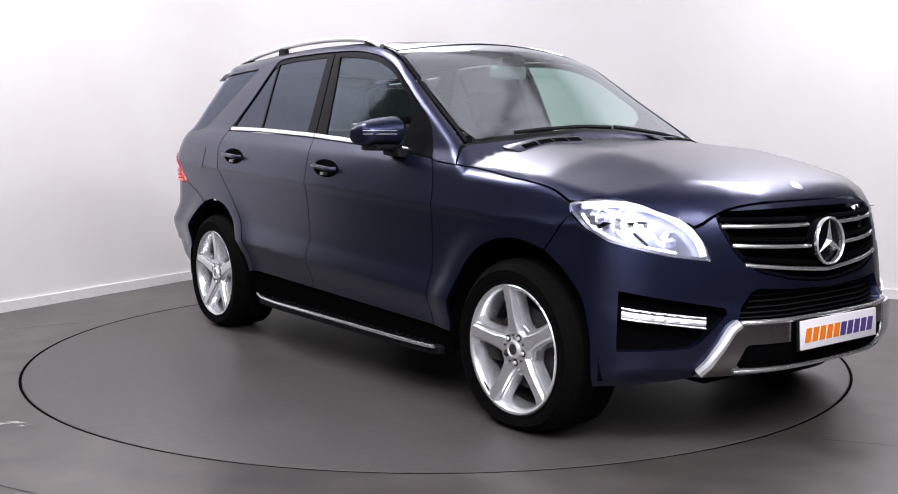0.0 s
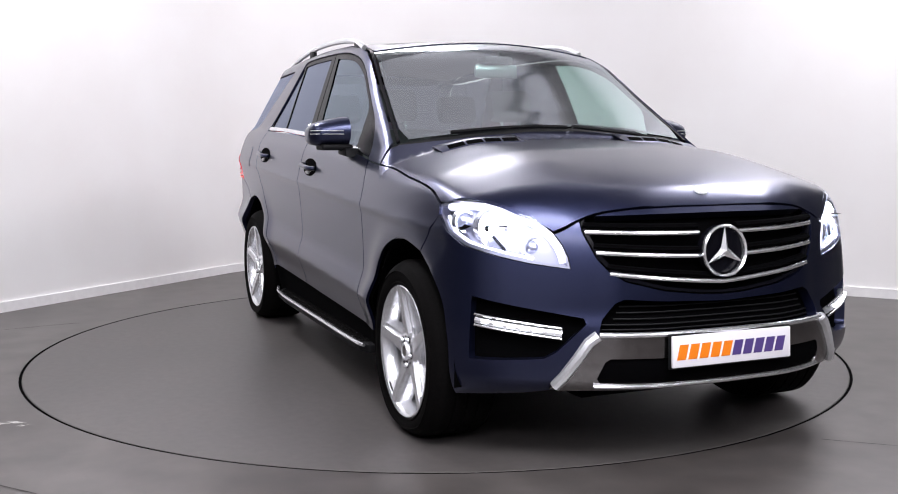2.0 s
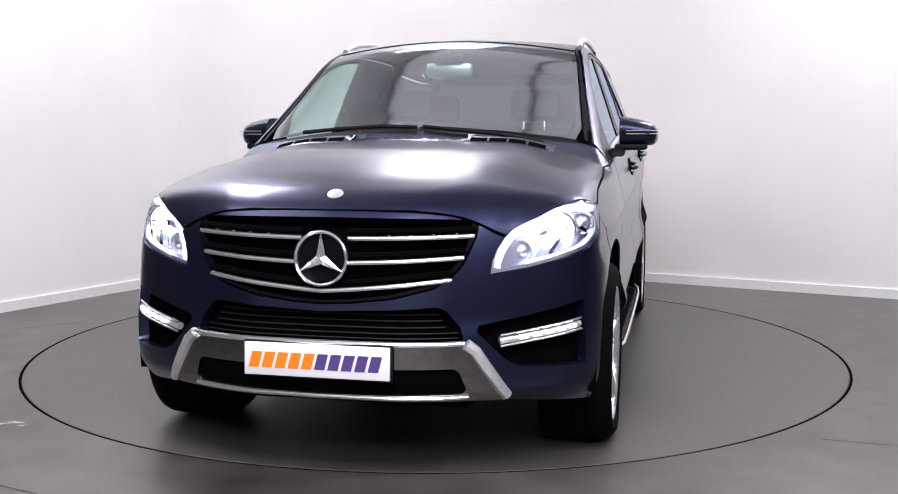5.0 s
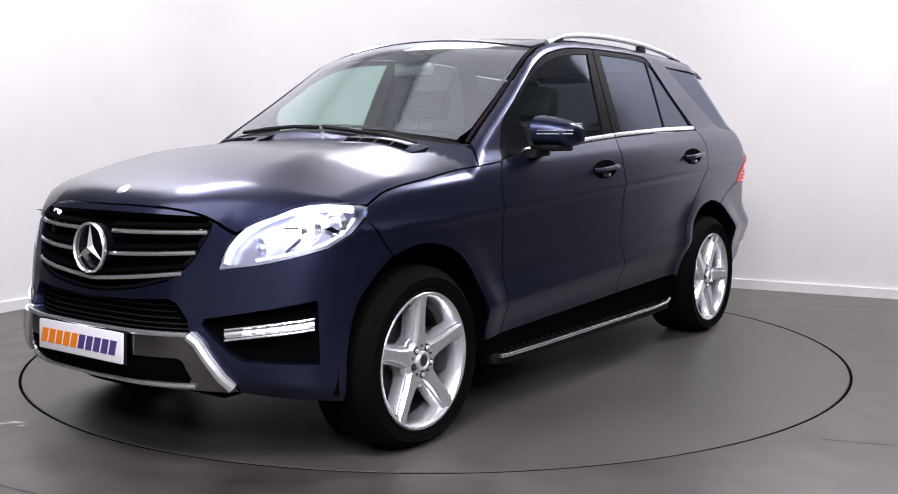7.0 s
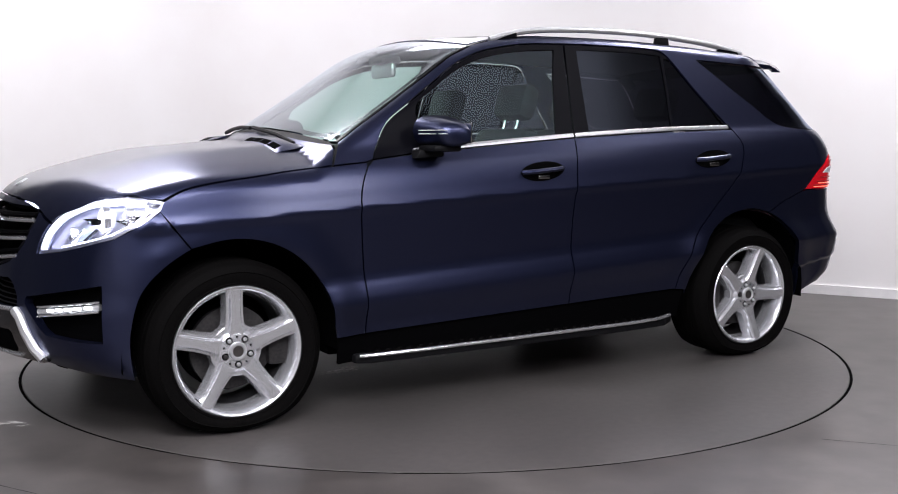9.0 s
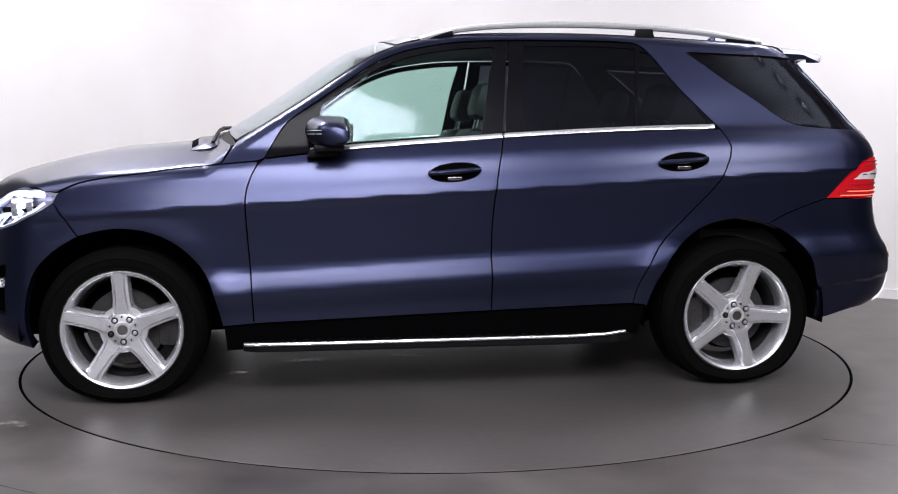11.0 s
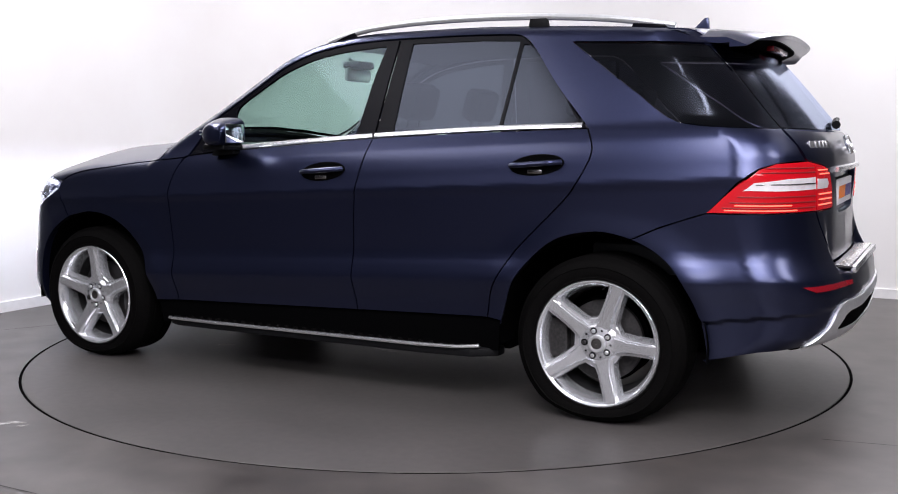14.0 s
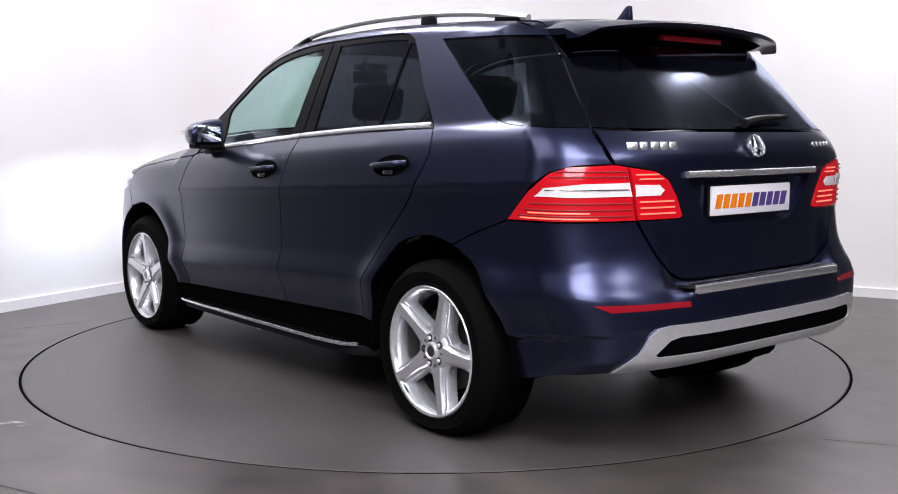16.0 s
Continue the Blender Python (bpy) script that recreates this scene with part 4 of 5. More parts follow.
bd.matrix_local = Matrix.Translation(Vector(bp)) @ bn.to_track_quat("Z", "Y").to_matrix().to_4x4()
lowg = panel("lower_grille", yz(LOWER), "f", DARK, bumper, "black lower air intake", centre=True, offset=-0.045, gap=-0.02, flange=0)
for k in range(5):
    z = 0.535 + k * 0.02
    w = 0.48 if k < 2 else 0.46 - 0.012 * k
    part("slat", tube([tuple(front_point(-w + 2 * w * j / 16, z, -0.036)) for j in range(17)], 0.0035, 5), PLASTIC, lowg)
TRIM = [(0.0, 0.526), (0.485, 0.526), (0.525, 0.510), (0.56, 0.455), (0.640, 0.322), (0.60, 0.312), (0.3, 0.318), (0.0, 0.318)]
OPEN = [(0.0, 0.430), (0.455, 0.430), (0.470, 0.420), (0.492, 0.362), (0.480, 0.350), (0.0, 0.346)]
# trim face coloured dark for the floor's reflection; lips and edges stay bright
trim = panel("bumper_trim", yz(TRIM), "f", DARK_CHROME, bumper, "silver skid-plate trim, face coloured dark like the floor it mirrors", centre=True, holes=[both(yz(OPEN))], offset=0.012, res=0.02, flange=0.02)
part("trim_lip", tube([tuple(front_point(y, 0.519, 0.014)) for y in np.linspace(-0.49, 0.49, 25)], 0.010, 8), CHROME, trim, "bright upper lip")
part("trim_lip", tube([tuple(front_point(y, 0.338, 0.016)) for y in np.linspace(-0.50, 0.50, 25)], 0.008, 8), CHROME, trim, "bright lower lip")
for s in (1, -1):
    pts = [(0.495, 0.516), (0.525, 0.492), (0.56, 0.435), (0.60, 0.37), (0.622, 0.335)]
    part("trim_edge", tube([(lambda p: (p[0], s * p[1], p[2]))(front_point(y, z, 0.012)) for y, z in pts], 0.021, 8, flat=1.0), SATIN, trim, "bright angled edge")
panel("intake", yz(OPEN), "f", DARK, bumper, "black opening in the skid plate", centre=True, offset=0.004, gap=-0.004, flange=0)


def number_plate(at, tilt, facing, label):
    """A white plate with slanting colour blocks in place of its writing."""
    p = part("number_plate", box_mesh((-0.006, -0.262, -0.057), (0.006, 0.262, 0.057), 0.004), PLATE, car, label)
    part("plate_holder", box_mesh((-0.016, -0.268, -0.064), (-0.0065, 0.268, 0.063), 0.004), PLASTIC, p, "black plate holder")
    for k in range(10):
        mat = ORANGE if k < 5 else PURPLE
        y0 = 0.238 - k * 0.0478
        wid = 0.037
        hgt = 0.027
        z0 = -0.002
        loop = [(-(y0) + 0.007, z0 + hgt), (-(y0 - wid) + 0.007, z0 + hgt), (-(y0 - wid) - 0.007, z0 - hgt), (-(y0) - 0.007, z0 - hgt)]
        bm = prism([(u, v) for u, v in loop], 0.0062, 0.0078, "x")
        part("colour_block", bm, mat, p, "slanting orange block" if k < 5 else "slanting purple block")
    p.matrix_local = Matrix.Translation(at) @ pose(0, 0, 0, 0, tilt, 0 if facing > 0 else 180)
    return p


number_plate((2.352, 0.0, 0.458), -3, 1, "white plate with orange and purple blocks")

for side, mir in SIDES:
    s = -1 if mir else 1
    m2 = (lambda lp: [(-u, v) for u, v in lp]) if mir else (lambda lp: lp)
    lamp = panel("headlight", m2(HEADLAMP), "f", LENS, car, "clear-lensed headlight, glowing bluish white", offset=0.001, res=0.03, flange=0.004)
    panel("reflector", m2(HEADLAMP), "f", REFLECTOR, lamp, "chromed reflector bowl", offset=-0.050, gap=0.004, res=0.03, flange=0)
    # frame round the lamp
    bez = tidy(HEADLAMP, 0.03, 0.012)
    panel("bezel", m2(HEADLAMP), "f", REFLECTOR, lamp, "silver bezel", holes=[m2([tuple(q) for q in bez])], offset=-0.010, gap=0.0, res=0.02, flange=0.035)
    # light guide along the upper and outer edge
    top = [fr(2.14, 0.585, 0.770), fr(2.13, 0.602, 0.828), fr(2.095, 0.645, 0.888), fr(2.045, 0.700, 0.932), fr(1.965, 0.775, 0.966), fr(1.87, 0.835, 0.972), fr(1.79, 0.883, 0.960)]
    pts = [surface([q], "f")[0] - normals_of(surface([q], "f"))[0] * 0.016 for q in curve(top, 0.03)]
    part("light_guide", tube([(p[0], s * p[1], p[2]) for p in pts], 0.014, 8), DAYLED, lamp, "glowing white light guide")
    low = [fr(1.79, 0.895, 0.925), fr(1.86, 0.885, 0.87), fr(1.95, 0.845, 0.828), fr(2.04, 0.76, 0.800), fr(2.09, 0.68, 0.783)]
    pts = [surface([q], "f")[0] - normals_of(surface([q], "f"))[0] * 0.020 for q in curve(low, 0.03)]
    part("light_guide", tube([(p[0], s * p[1], p[2]) for p in pts], 0.007, 8), DAYLED, lamp, "glowing white light guide")
    for (x, y, z, r, mat, nm) in ((1.975, 0.775, 0.890, 0.052, GLOW, "main_beam"), (2.075, 0.660, 0.815, 0.030, REFLECTOR, "side_beam"), (1.90, 0.85, 0.905, 0.030, REFLECTOR, "side_beam")):
        p = surface([fr(x, y, z)], "f")[0]
        lens = part(nm, lathe([(0.001, 0.016), (r * 0.5, 0.012), (r * 0.85, 0.003), (r, -0.010)], 32, "x", (0, 0, 0)), mat, lamp, "glowing projector lens" if mat is GLOW else "small chrome lamp")
        spot = Matrix.Translation((p[0] - 0.055, s * (p[1] - 0.02), z))
        lens.matrix_local = spot
        if mat is GLOW:
            bm = bmesh.new()
            bm.faces.new([bm.verts.new((0.018, y, z2)) for y, z2 in ((-0.028, -0.010), (0.028, -0.010), (0.028, 0.002), (-0.028, 0.002))])
            part("beam", bm, BEAM, lens, "bright line of the low beam")
            hood_bm = box_mesh((0.010, -0.036, 0.003), (0.066, 0.036, 0.005))
            for y in (-0.036, 0.034):
                add_box(hood_bm, (0.010, y, -0.016), (0.050, y + 0.002, 0.003))
            part("beam_shield", hood_bm, DARK, lens, "black cut-off shield over the beam")
        ring = part("lens_ring", lathe([(r, -0.02), (r + 0.004, 0.004), (r + 0.012, 0.006), (r + 0.016, -0.02)], 32, "x"), CHROME, lamp, "chrome ring")
        ring.matrix_local = spot
    for k in range(4):
        q0, q1 = fr(2.06 - 0.05 * k, 0.70 + 0.045 * k, 0.800 + 0.008 * k), fr(2.03 - 0.05 * k, 0.735 + 0.045 * k, 0.850 + 0.006 * k)
        p0, p1 = surface([q0], "f")[0], surface([q1], "f")[0]
        part("lamp_fin", tube([(p0[0] - 0.03, s * (p0[1] - 0.015), p0[2]), (p1[0] - 0.04, s * (p1[1] - 0.02), p1[2])], 0.006, 6), GLOSS_BLACK if k % 2 else CHROME, lamp, "dark fin" if k % 2 else "chrome fin")
    # fog lamp pocket
    fog = panel("fog_pocket", m2(FOG), "f", DARK, bumper, "black pocket in the bumper corner", offset=-0.045, gap=-0.02, flange=0)
    bar = [fr(2.0, 0.878, 0.560), fr(2.08, 0.76, 0.543), fr(2.165, 0.60, 0.520)]
    for nm, dz, rr, mat, lb in (("daylight_bar", 0.019, 0.0045, CHROME, "chrome edge"), ("daylight_bar", -0.019, 0.0045, CHROME, "chrome edge"), ("daylight_bar", 0.0, 0.014, SATIN, "silver lamp housing")):
        pts = [surface([(u, v + dz)], "f")[0] - normals_of(surface([(u, v + dz)], "f"))[0] * (0.006 if rr < 0.01 else 0.018) for u, v in curve(bar, 0.03)]
        part(nm, tube([(p[0], s * p[1], p[2]) for p in pts], rr, 8), mat, fog, lb)
    for k in range(5):
        u, v = np.array(bar[0]) * (1 - (0.14 + 0.15 * k)) + np.array(bar[2]) * (0.14 + 0.15 * k)
        p = surface([(u, v + 0.001)], "f")[0]
        n = normals_of(np.array([p]))[0]
        p = p - n * 0.003
        part("led", box_mesh((-0.006, -0.016, -0.007), (0.006, 0.016, 0.007), 0.003, Matrix.Translation((p[0], s * p[1], p[2])) @ pose(0, 0, 0, 0, 0, s * math.degrees(math.atan2(n[1], n[0])))), FOGLED, fog, "white daytime light")

# ---- rear ----
TAIL_SIDE = [re(-1.905, 0.931, 0.912), re(-2.02, 0.928, 1.030), re(-2.10, 0.912, 1.088), re(-2.17, 0.885, 1.112), re(*GATE_EDGE[0]), re(-2.272, 0.69, 1.112), re(-2.285, 0.652, 0.916)]
TAIL_GATE = [re(-2.274, 0.684, 1.111), re(-2.300, 0.57, 1.095), re(-2.315, 0.515, 1.065), re(-2.325, 0.47, 1.0), re(-2.325, 0.435, 0.928), re(-2.318, 0.45, 0.916), re(-2.287, 0.646, 0.916)]
TAILGATE = yzr([(0.0, 1.238), (0.40, 1.238), (0.70, 1.243)]) + [re(*GATE_EDGE[2]), re(*GATE_EDGE[1]), re(*GATE_EDGE[0])] + TAIL_GATE + yzr([(0.640, 0.91), (0.605, 0.85), (0.56, 0.78), (0.50, 0.72), (0.45, 0.694), (0.40, 0.686), (0.0, 0.684)])
NICHE = yzr([(0.0, 1.062), (0.395, 1.062), (0.40, 1.05), (0.30, 0.92), (0.26, 0.892), (0.20, 0.885), (0.0, 0.885)])
gate = panel("tailgate", TAILGATE, "r", PAINT, car, "body-coloured tailgate with a plate niche", centre=True, holes=[both(NICHE)], res=0.026, flange=0.03)
panel("plate_niche", NICHE, "r", PAINT, gate, "recess for the plate", centre=True, offset=-0.03, gap=-0.01, flange=0)
RGLASS = yzr([(0.0, 1.243), (0.40, 1.243), (0.70, 1.248)]) + [re(*q) for q in GATE_EDGE[2:]] + yzr([(0.60, 1.605), (0.0, 1.605)])
rg = panel("rear_window", RGLASS, "r", TINTED, gate, "dark tinted rear window", centre=True, offset=-0.001, flange=0.005, res=0.035)
RBUMP = (yzr([(0.0, 0.680), (0.40, 0.682), (0.455, 0.692), (0.505, 0.72), (0.565, 0.78), (0.610, 0.85), (0.645, 0.908)]) + [TAIL_SIDE[-1], re(-2.15, 0.90, 0.913), re(-2.0, 0.928, 0.912), TAIL_SIDE[0]]
         + [re(*on_side(*q)) for q in [(-1.881, 0.904), (-1.713, 0.845)] + ARCH_R2] + [re(-1.95, 0.93, 0.300), re(-2.05, 0.925, 0.318), re(-2.15, 0.88, 0.345)] + yzr([(0.70, 0.375), (0.50, 0.385)]) + [(0.0, 0.40)])
rb = panel("rear_bumper", RBUMP, "r", PAINT, car, "body-coloured rear bumper", centre=True, res=0.018, flange=0.03)
RTRIM = yzr([(0.0, 0.550), (0.60, 0.550), (0.655, 0.542), (0.69, 0.51), (0.715, 0.45), (0.760, 0.372), (0.70, 0.376), (0.30, 0.395), (0.0, 0.40)])
ROPEN = yzr([(0.0, 0.500), (0.555, 0.500), (0.60, 0.49), (0.645, 0.445), (0.63, 0.437), (0.0, 0.442)])
rt = panel("rear_trim", RTRIM, "r", SATIN, rb, "silver rear skid-plate trim", centre=True, holes=[both(ROPEN)], offset=0.010, res=0.02, flange=0.02)
panel("rear_slot", ROPEN, "r", DARK, rb, "black slot in the skid plate", centre=True, offset=0.004, gap=-0.004, flange=0)
# load sill with ribs
sill = part("load_sill", box_mesh((-2.431, -0.47, 0.648), (-2.408, 0.47, 0.681), 0.006), CHROME, rb, "brushed metal strip on the bumper edge")
part("sill_tread", box_mesh((-2.412, -0.50, 0.668), (-2.335, 0.50, 0.676), 0.003), PLASTIC, rb, "black tread on the bumper")
for k in range(25):
    y = -0.48 + 0.04 * k
    part("tread_rib", box_mesh((-2.408, y - 0.005, 0.676), (-2.340, y + 0.005, 0.682), 0.002), DARK_CHROME, rb)
part("tailgate_strip", tube([(lambda p: (p[0] - 0.008, p[1], p[2]))(surface(yzr([(y, 1.078)]), "r")[0]) for y in np.linspace(-0.425, 0.425, 21)], 0.012, 8, flat=1.1), CHROME, gate, "chrome grip strip")
number_plate((-2.318, 0.0, 0.972), 0, -1, "white plate with orange and purple blocks")
star_emblem("rear_emblem", gate, (-2.330, 0, 1.180), 0.046, -22, -1, "chrome ring emblem with three ridges")
# model lettering as plain bars
for y0, w in ((0.672, 0.046), (0.618, 0.034), (0.570, 0.036), (0.526, 0.036), (0.482, 0.036), (-0.47, 0.03), (-0.51, 0.03), (-0.55, 0.03), (-0.59, 0.03), (-0.63, 0.03)):
    p = surface(yzr([(y0 - w / 2, 1.183)]), "r")[0]
    n = normals_of(np.array([p]))[0]
    hgt = 0.016 if y0 > 0 else 0.011
    part("letter_bar", box_mesh((-0.003, -w / 2, -hgt), (0.003, w / 2, hgt), 0.002, Matrix.Translation(p) @ pose(0, 0, 0, 0, -15, math.degrees(math.atan2(n[1], n[0])))), CHROME, gate, "small chrome bar")
# rear wiper
rwp = [surface(yzr([(y, z)]), "r")[0] + np.array([-0.02, 0, 0.01]) for y, z in ((0.0, 1.258), (-0.08, 1.272), (-0.20, 1.283), (-0.34, 1.288))]
part("rear_wiper", tube([tuple(p) for p in rwp], lambda u: 0.020 * (1 - 0.55 * u), 8), PLASTIC, gate, "black rear wiper")
# spoiler
bm = bmesh.new()
rows = []
for y in np.linspace(-0.640, 0.640, 41):
    ya = abs(y)
    z0 = surface([(-1.80, min(ya, 0.63))], "z")[0][2] - 0.006
    thin = max(0.12, 1 - (ya / 0.665) ** 5)
    back = -2.10 + 0.11 * max(0.0, (ya - 0.30) / 0.34) ** 2.2
    zt = z0 - 0.026 - 0.012 * (ya / 0.64) ** 2
    under = -1.955 + 0.04 * (ya / 0.64) ** 3
    prof = [(-1.79, z0 + 0.001), (-1.90, z0 - 0.004), (back + 0.02, zt + 0.005), (back, zt - 0.004), (back + 0.012, zt - 0.004 - 0.014 * thin), (back + 0.075, zt - 0.004 - 0.018 * thin), (under, z0 - 0.012 - 0.085 * thin), (under + 0.06, z0 - 0.012 - 0.09 * thin), (-1.79, z0 - 0.006 - 0.045 * thin)]
    rows.append([bm.verts.new((x, y, z)) for x, z in prof])
for i in range(len(rows) - 1):
    for k in range(len(rows[0])):
        j = (k + 1) % len(rows[0])
        bm.faces.new((rows[i][k], rows[i][j], rows[i + 1][j], rows[i + 1][k]))
bm.faces.new(rows[0]), bm.faces.new(rows[-1])
bmesh.ops.recalc_face_normals(bm, faces=bm.faces)
spoiler = part("spoiler", bm, PAINT, gate, "body-coloured roof spoiler")
spoiler.data.materials.append(DARK)
nprof = 9
for i, f in enumerate(spoiler.data.polygons):
    if 3 * nprof <= i < 37 * nprof and i % nprof in (5, 6, 7):
        f.material_index = 1
part("brake_light", box_mesh((-2.018, -0.19, 1.600), (-1.985, 0.19, 1.624), 0.004), RED_DARK, spoiler, "red high brake light")

for side, mir in SIDES:
    s = -1 if mir else 1
    m2 = (lambda lp: [(-u, v) for u, v in lp]) if mir else (lambda lp: lp)
    tl = panel("tail_light", m2(TAIL_SIDE), "r", RED_LENS, car, "red and clear wraparound tail light, lit", offset=0.004, res=0.022, flange=0.02)
    tg = panel("gate_tail_light", m2(TAIL_GATE), "r", RED_LENS, gate, "inner red tail light, lit", offset=0.004, res=0.022, flange=0.02)
    white = [re(-2.045, 0.93, 1.003), re(-2.085, 0.922, 1.040), re(-2.20, 0.845, 1.055), re(-2.274, 0.682, 1.058), re(-2.279, 0.668, 1.003), re(-2.18, 0.875, 1.0)]
    panel("clear_band", m2(white), "r", WHITE_LENS, tl, "clear white reversing lens", offset=0.007, res=0.02, flange=0.003)
    white = [re(-2.280, 0.664, 1.050), re(-2.305, 0.555, 1.048), re(-2.312, 0.53, 1.025), re(-2.308, 0.55, 1.003), re(-2.283, 0.66, 1.002)]
    panel("clear_band", m2(white), "r", WHITE_LENS, tg, "clear white lens", offset=0.007, res=0.02, flange=0.003)
    for z, a, b in ((0.935, -1.97, 0.668), (0.957, -2.00, 0.668), (0.980, -2.03, 0.672), (1.075, -2.13, 0.69), (1.093, -2.15, 0.70)):
        u0, u1 = re(a, 0.93, z)[0], re(-2.275, b, z)[0]
        pts = [surface([(u0 + (u1 - u0) * k / 12, z)], "r")[0] for k in range(13)]
        nn = normals_of(np.array(pts))
        part("lens_rib", tube([(p[0] + 0.006 * n[0], s * (p[1] + 0.006 * n[1]), p[2]) for p, n in zip(pts, nn)], 0.003, 6), RED_RIB, tl, "darker moulded rib")
    for z, a, b in ((0.926, -1.98, 0.80), (0.946, -2.02, 0.84)):
        u0, u1 = re(a, 0.93, z)[0], re(-2.24, b, z)[0]
        pts = [surface([(u0 + (u1 - u0) * k / 12, z)], "r")[0] for k in range(13)]
        nn = normals_of(np.array(pts))
        part("light_line", tube([(p[0] + 0.006 * n[0], s * (p[1] + 0.006 * n[1]), p[2]) for p, n in zip(pts, nn)], 0.0028, 6), RED_GLOW, tl, "glowing red line")
    for z, a, b in ((0.940, 0.635, 0.475), (0.962, 0.635, 0.480), (0.984, 0.64, 0.485), (1.066, 0.645, 0.54), (1.082, 0.66, 0.56)):
        pts = [surface(yzr([(a + (b - a) * k / 8, z)]), "r")[0] for k in range(9)]
        nn = normals_of(np.array(pts))
        part("light_line", tube([(p[0] + 0.006 * n[0], s * (p[1] + 0.006 * n[1]), p[2]) for p, n in zip(pts, nn)], 0.003, 6), RED_GLOW, tg, "glowing red line")
    pts = [surface([re(-2.10, 0.925, 1.028)], "r")[0]] + [surface(yzr([(y, 1.030)]), "r")[0] for y in np.linspace(0.88, 0.69, 9)]
    nn = normals_of(np.array(pts))
    part("diode_strip", tube([(p[0] + 0.009 * n[0], s * (p[1] + 0.009 * n[1]), p[2]) for p, n in zip(pts, nn)], 0.0022, 6), DARK_CHROME, tl, "thin grey diode strip")
    refl = [re(-2.255, 0.848, 0.628), re(-2.39, 0.49, 0.625), re(-2.39, 0.487, 0.606), re(-2.30, 0.80, 0.603)]
    panel("rear_reflector", m2(refl), "r", RED_DARK, rb, "dark red reflector strip", offset=0.004, gap=0, res=0.02, flange=0.008)

# ---- roof rails, mirrors, antenna ----
for side, mir in SIDES:
    s = -1 if mir else 1
    top = [(0.065, 0.655, 1.686), (0.0, 0.652, 1.706), (-0.10, 0.648, 1.730), (-0.25, 0.645, 1.749), (-0.5, 0.642, 1.762), (-0.8, 0.638, 1.764), (-1.1, 0.632, 1.754), (-1.4, 0.624, 1.731), (-1.60, 0.618, 1.701), (-1.68, 0.615, 1.688)]
    smoothed = curve([(p[0], p[2]) for p in top], 0.04)
    xs, ys = [p[0] for p in reversed(top)], [p[1] for p in reversed(top)]
    rail = part("roof_rail", tube([(x, s * np.interp(x, xs, ys), z) for x, z in smoothed], 0.0155, 8, flat=1.0), SATIN, car, "brushed silver roof rail")
    for x0, x1, lean in ((0.03, -0.09, 0.05), (-1.02, -1.10, 0.0), (-1.50, -1.64, -0.05)):
        z1 = np.interp(-x0, [-x for x, z in smoothed], [z for x, z in smoothed])
        z2 = np.interp(-x1, [-x for x, z in smoothed], [z for x, z in smoothed])
        y = np.interp(x0, xs, ys)
        z0 = surface([(x0, y)], "z")[0][2] - 0.01
        loop = [(x0 + 0.01, z0), (x0, z1), (x1, z2), (x1 - 0.01, z0)]
        part("rail_foot", prism(loop, s * y - 0.011, s * y + 0.011, "y", 0.003), PLASTIC if lean == 0 else GLOSS_BLACK, rail, "dark rail foot")
    # mirror
    bm = bmesh.new()
    rows = []
    for k in range(13):
        u = k / 12
        y = 0.905 + 0.178 * u
        e = max(1e-3, 1 - max(0, (u - 0.72) / 0.28) ** 2.5) ** 0.5
        zt, zb = 1.312 - 0.040 * u ** 1.5, 1.172
        zm = (zt + zb) / 2
        hz = (zt - zb) / 2 * (0.55 + 0.45 * e)
        x1, x0 = 0.625 - 0.065 * u - 0.06 * (1 - e), 0.415 + 0.015 * u
        ring = []
        for j in range(20):
            a = j * math.tau / 20
            cx, cz = math.copysign(abs(math.cos(a)) ** 0.55, math.cos(a)), math.copysign(abs(math.sin(a)) ** 0.55, math.sin(a))
            ring.append(bm.verts.new(((x0 + x1) / 2 + (x1 - x0) / 2 * cx - 0.03 * max(0, cx) * abs(cz) ** 2, s * y, zm + hz * cz)))
        rows.append(ring)
    for i in range(12):
        for j in range(20):
            bm.faces.new((rows[i][j], rows[i][(j + 1) % 20], rows[i + 1][(j + 1) % 20], rows[i + 1][j]))
    bm.faces.new(rows[0]), bm.faces.new(rows[-1])
    bmesh.ops.recalc_face_normals(bm, faces=bm.faces)
    wm = part("door_mirror", bm, PAINT, car, "body-coloured door mirror on a black foot")
    part("mirror_glass", box_mesh((0.408, 0.922 if s > 0 else -1.060, 1.186), (0.4165, 1.060 if s > 0 else -0.922, 1.278), 0.003), MIRROR, wm, "mirror pane")
    part("mirror_base", box_mesh((0.445, min(s * 0.88, s * 1.035), 1.150), (0.585, max(s * 0.88, s * 1.035), 1.180), 0.012), PLASTIC, wm, "black lower shell")
    part("mirror_foot", prism([(0.62, 1.118), (0.47, 1.128), (0.48, 1.160), (0.60, 1.160)], s * 0.84, s * 0.93, "y", 0.01), PLASTIC, wm, "black mirror foot")
    for k in range(2):
        part("signal_line", tube([(0.612 - 0.062 * u ** 1.2, s * (0.937 + 0.15 * u), 1.228 + 0.016 * k) for u in np.linspace(0, 1, 8)], 0.0022, 6), SATIN, wm, "thin indicator line")
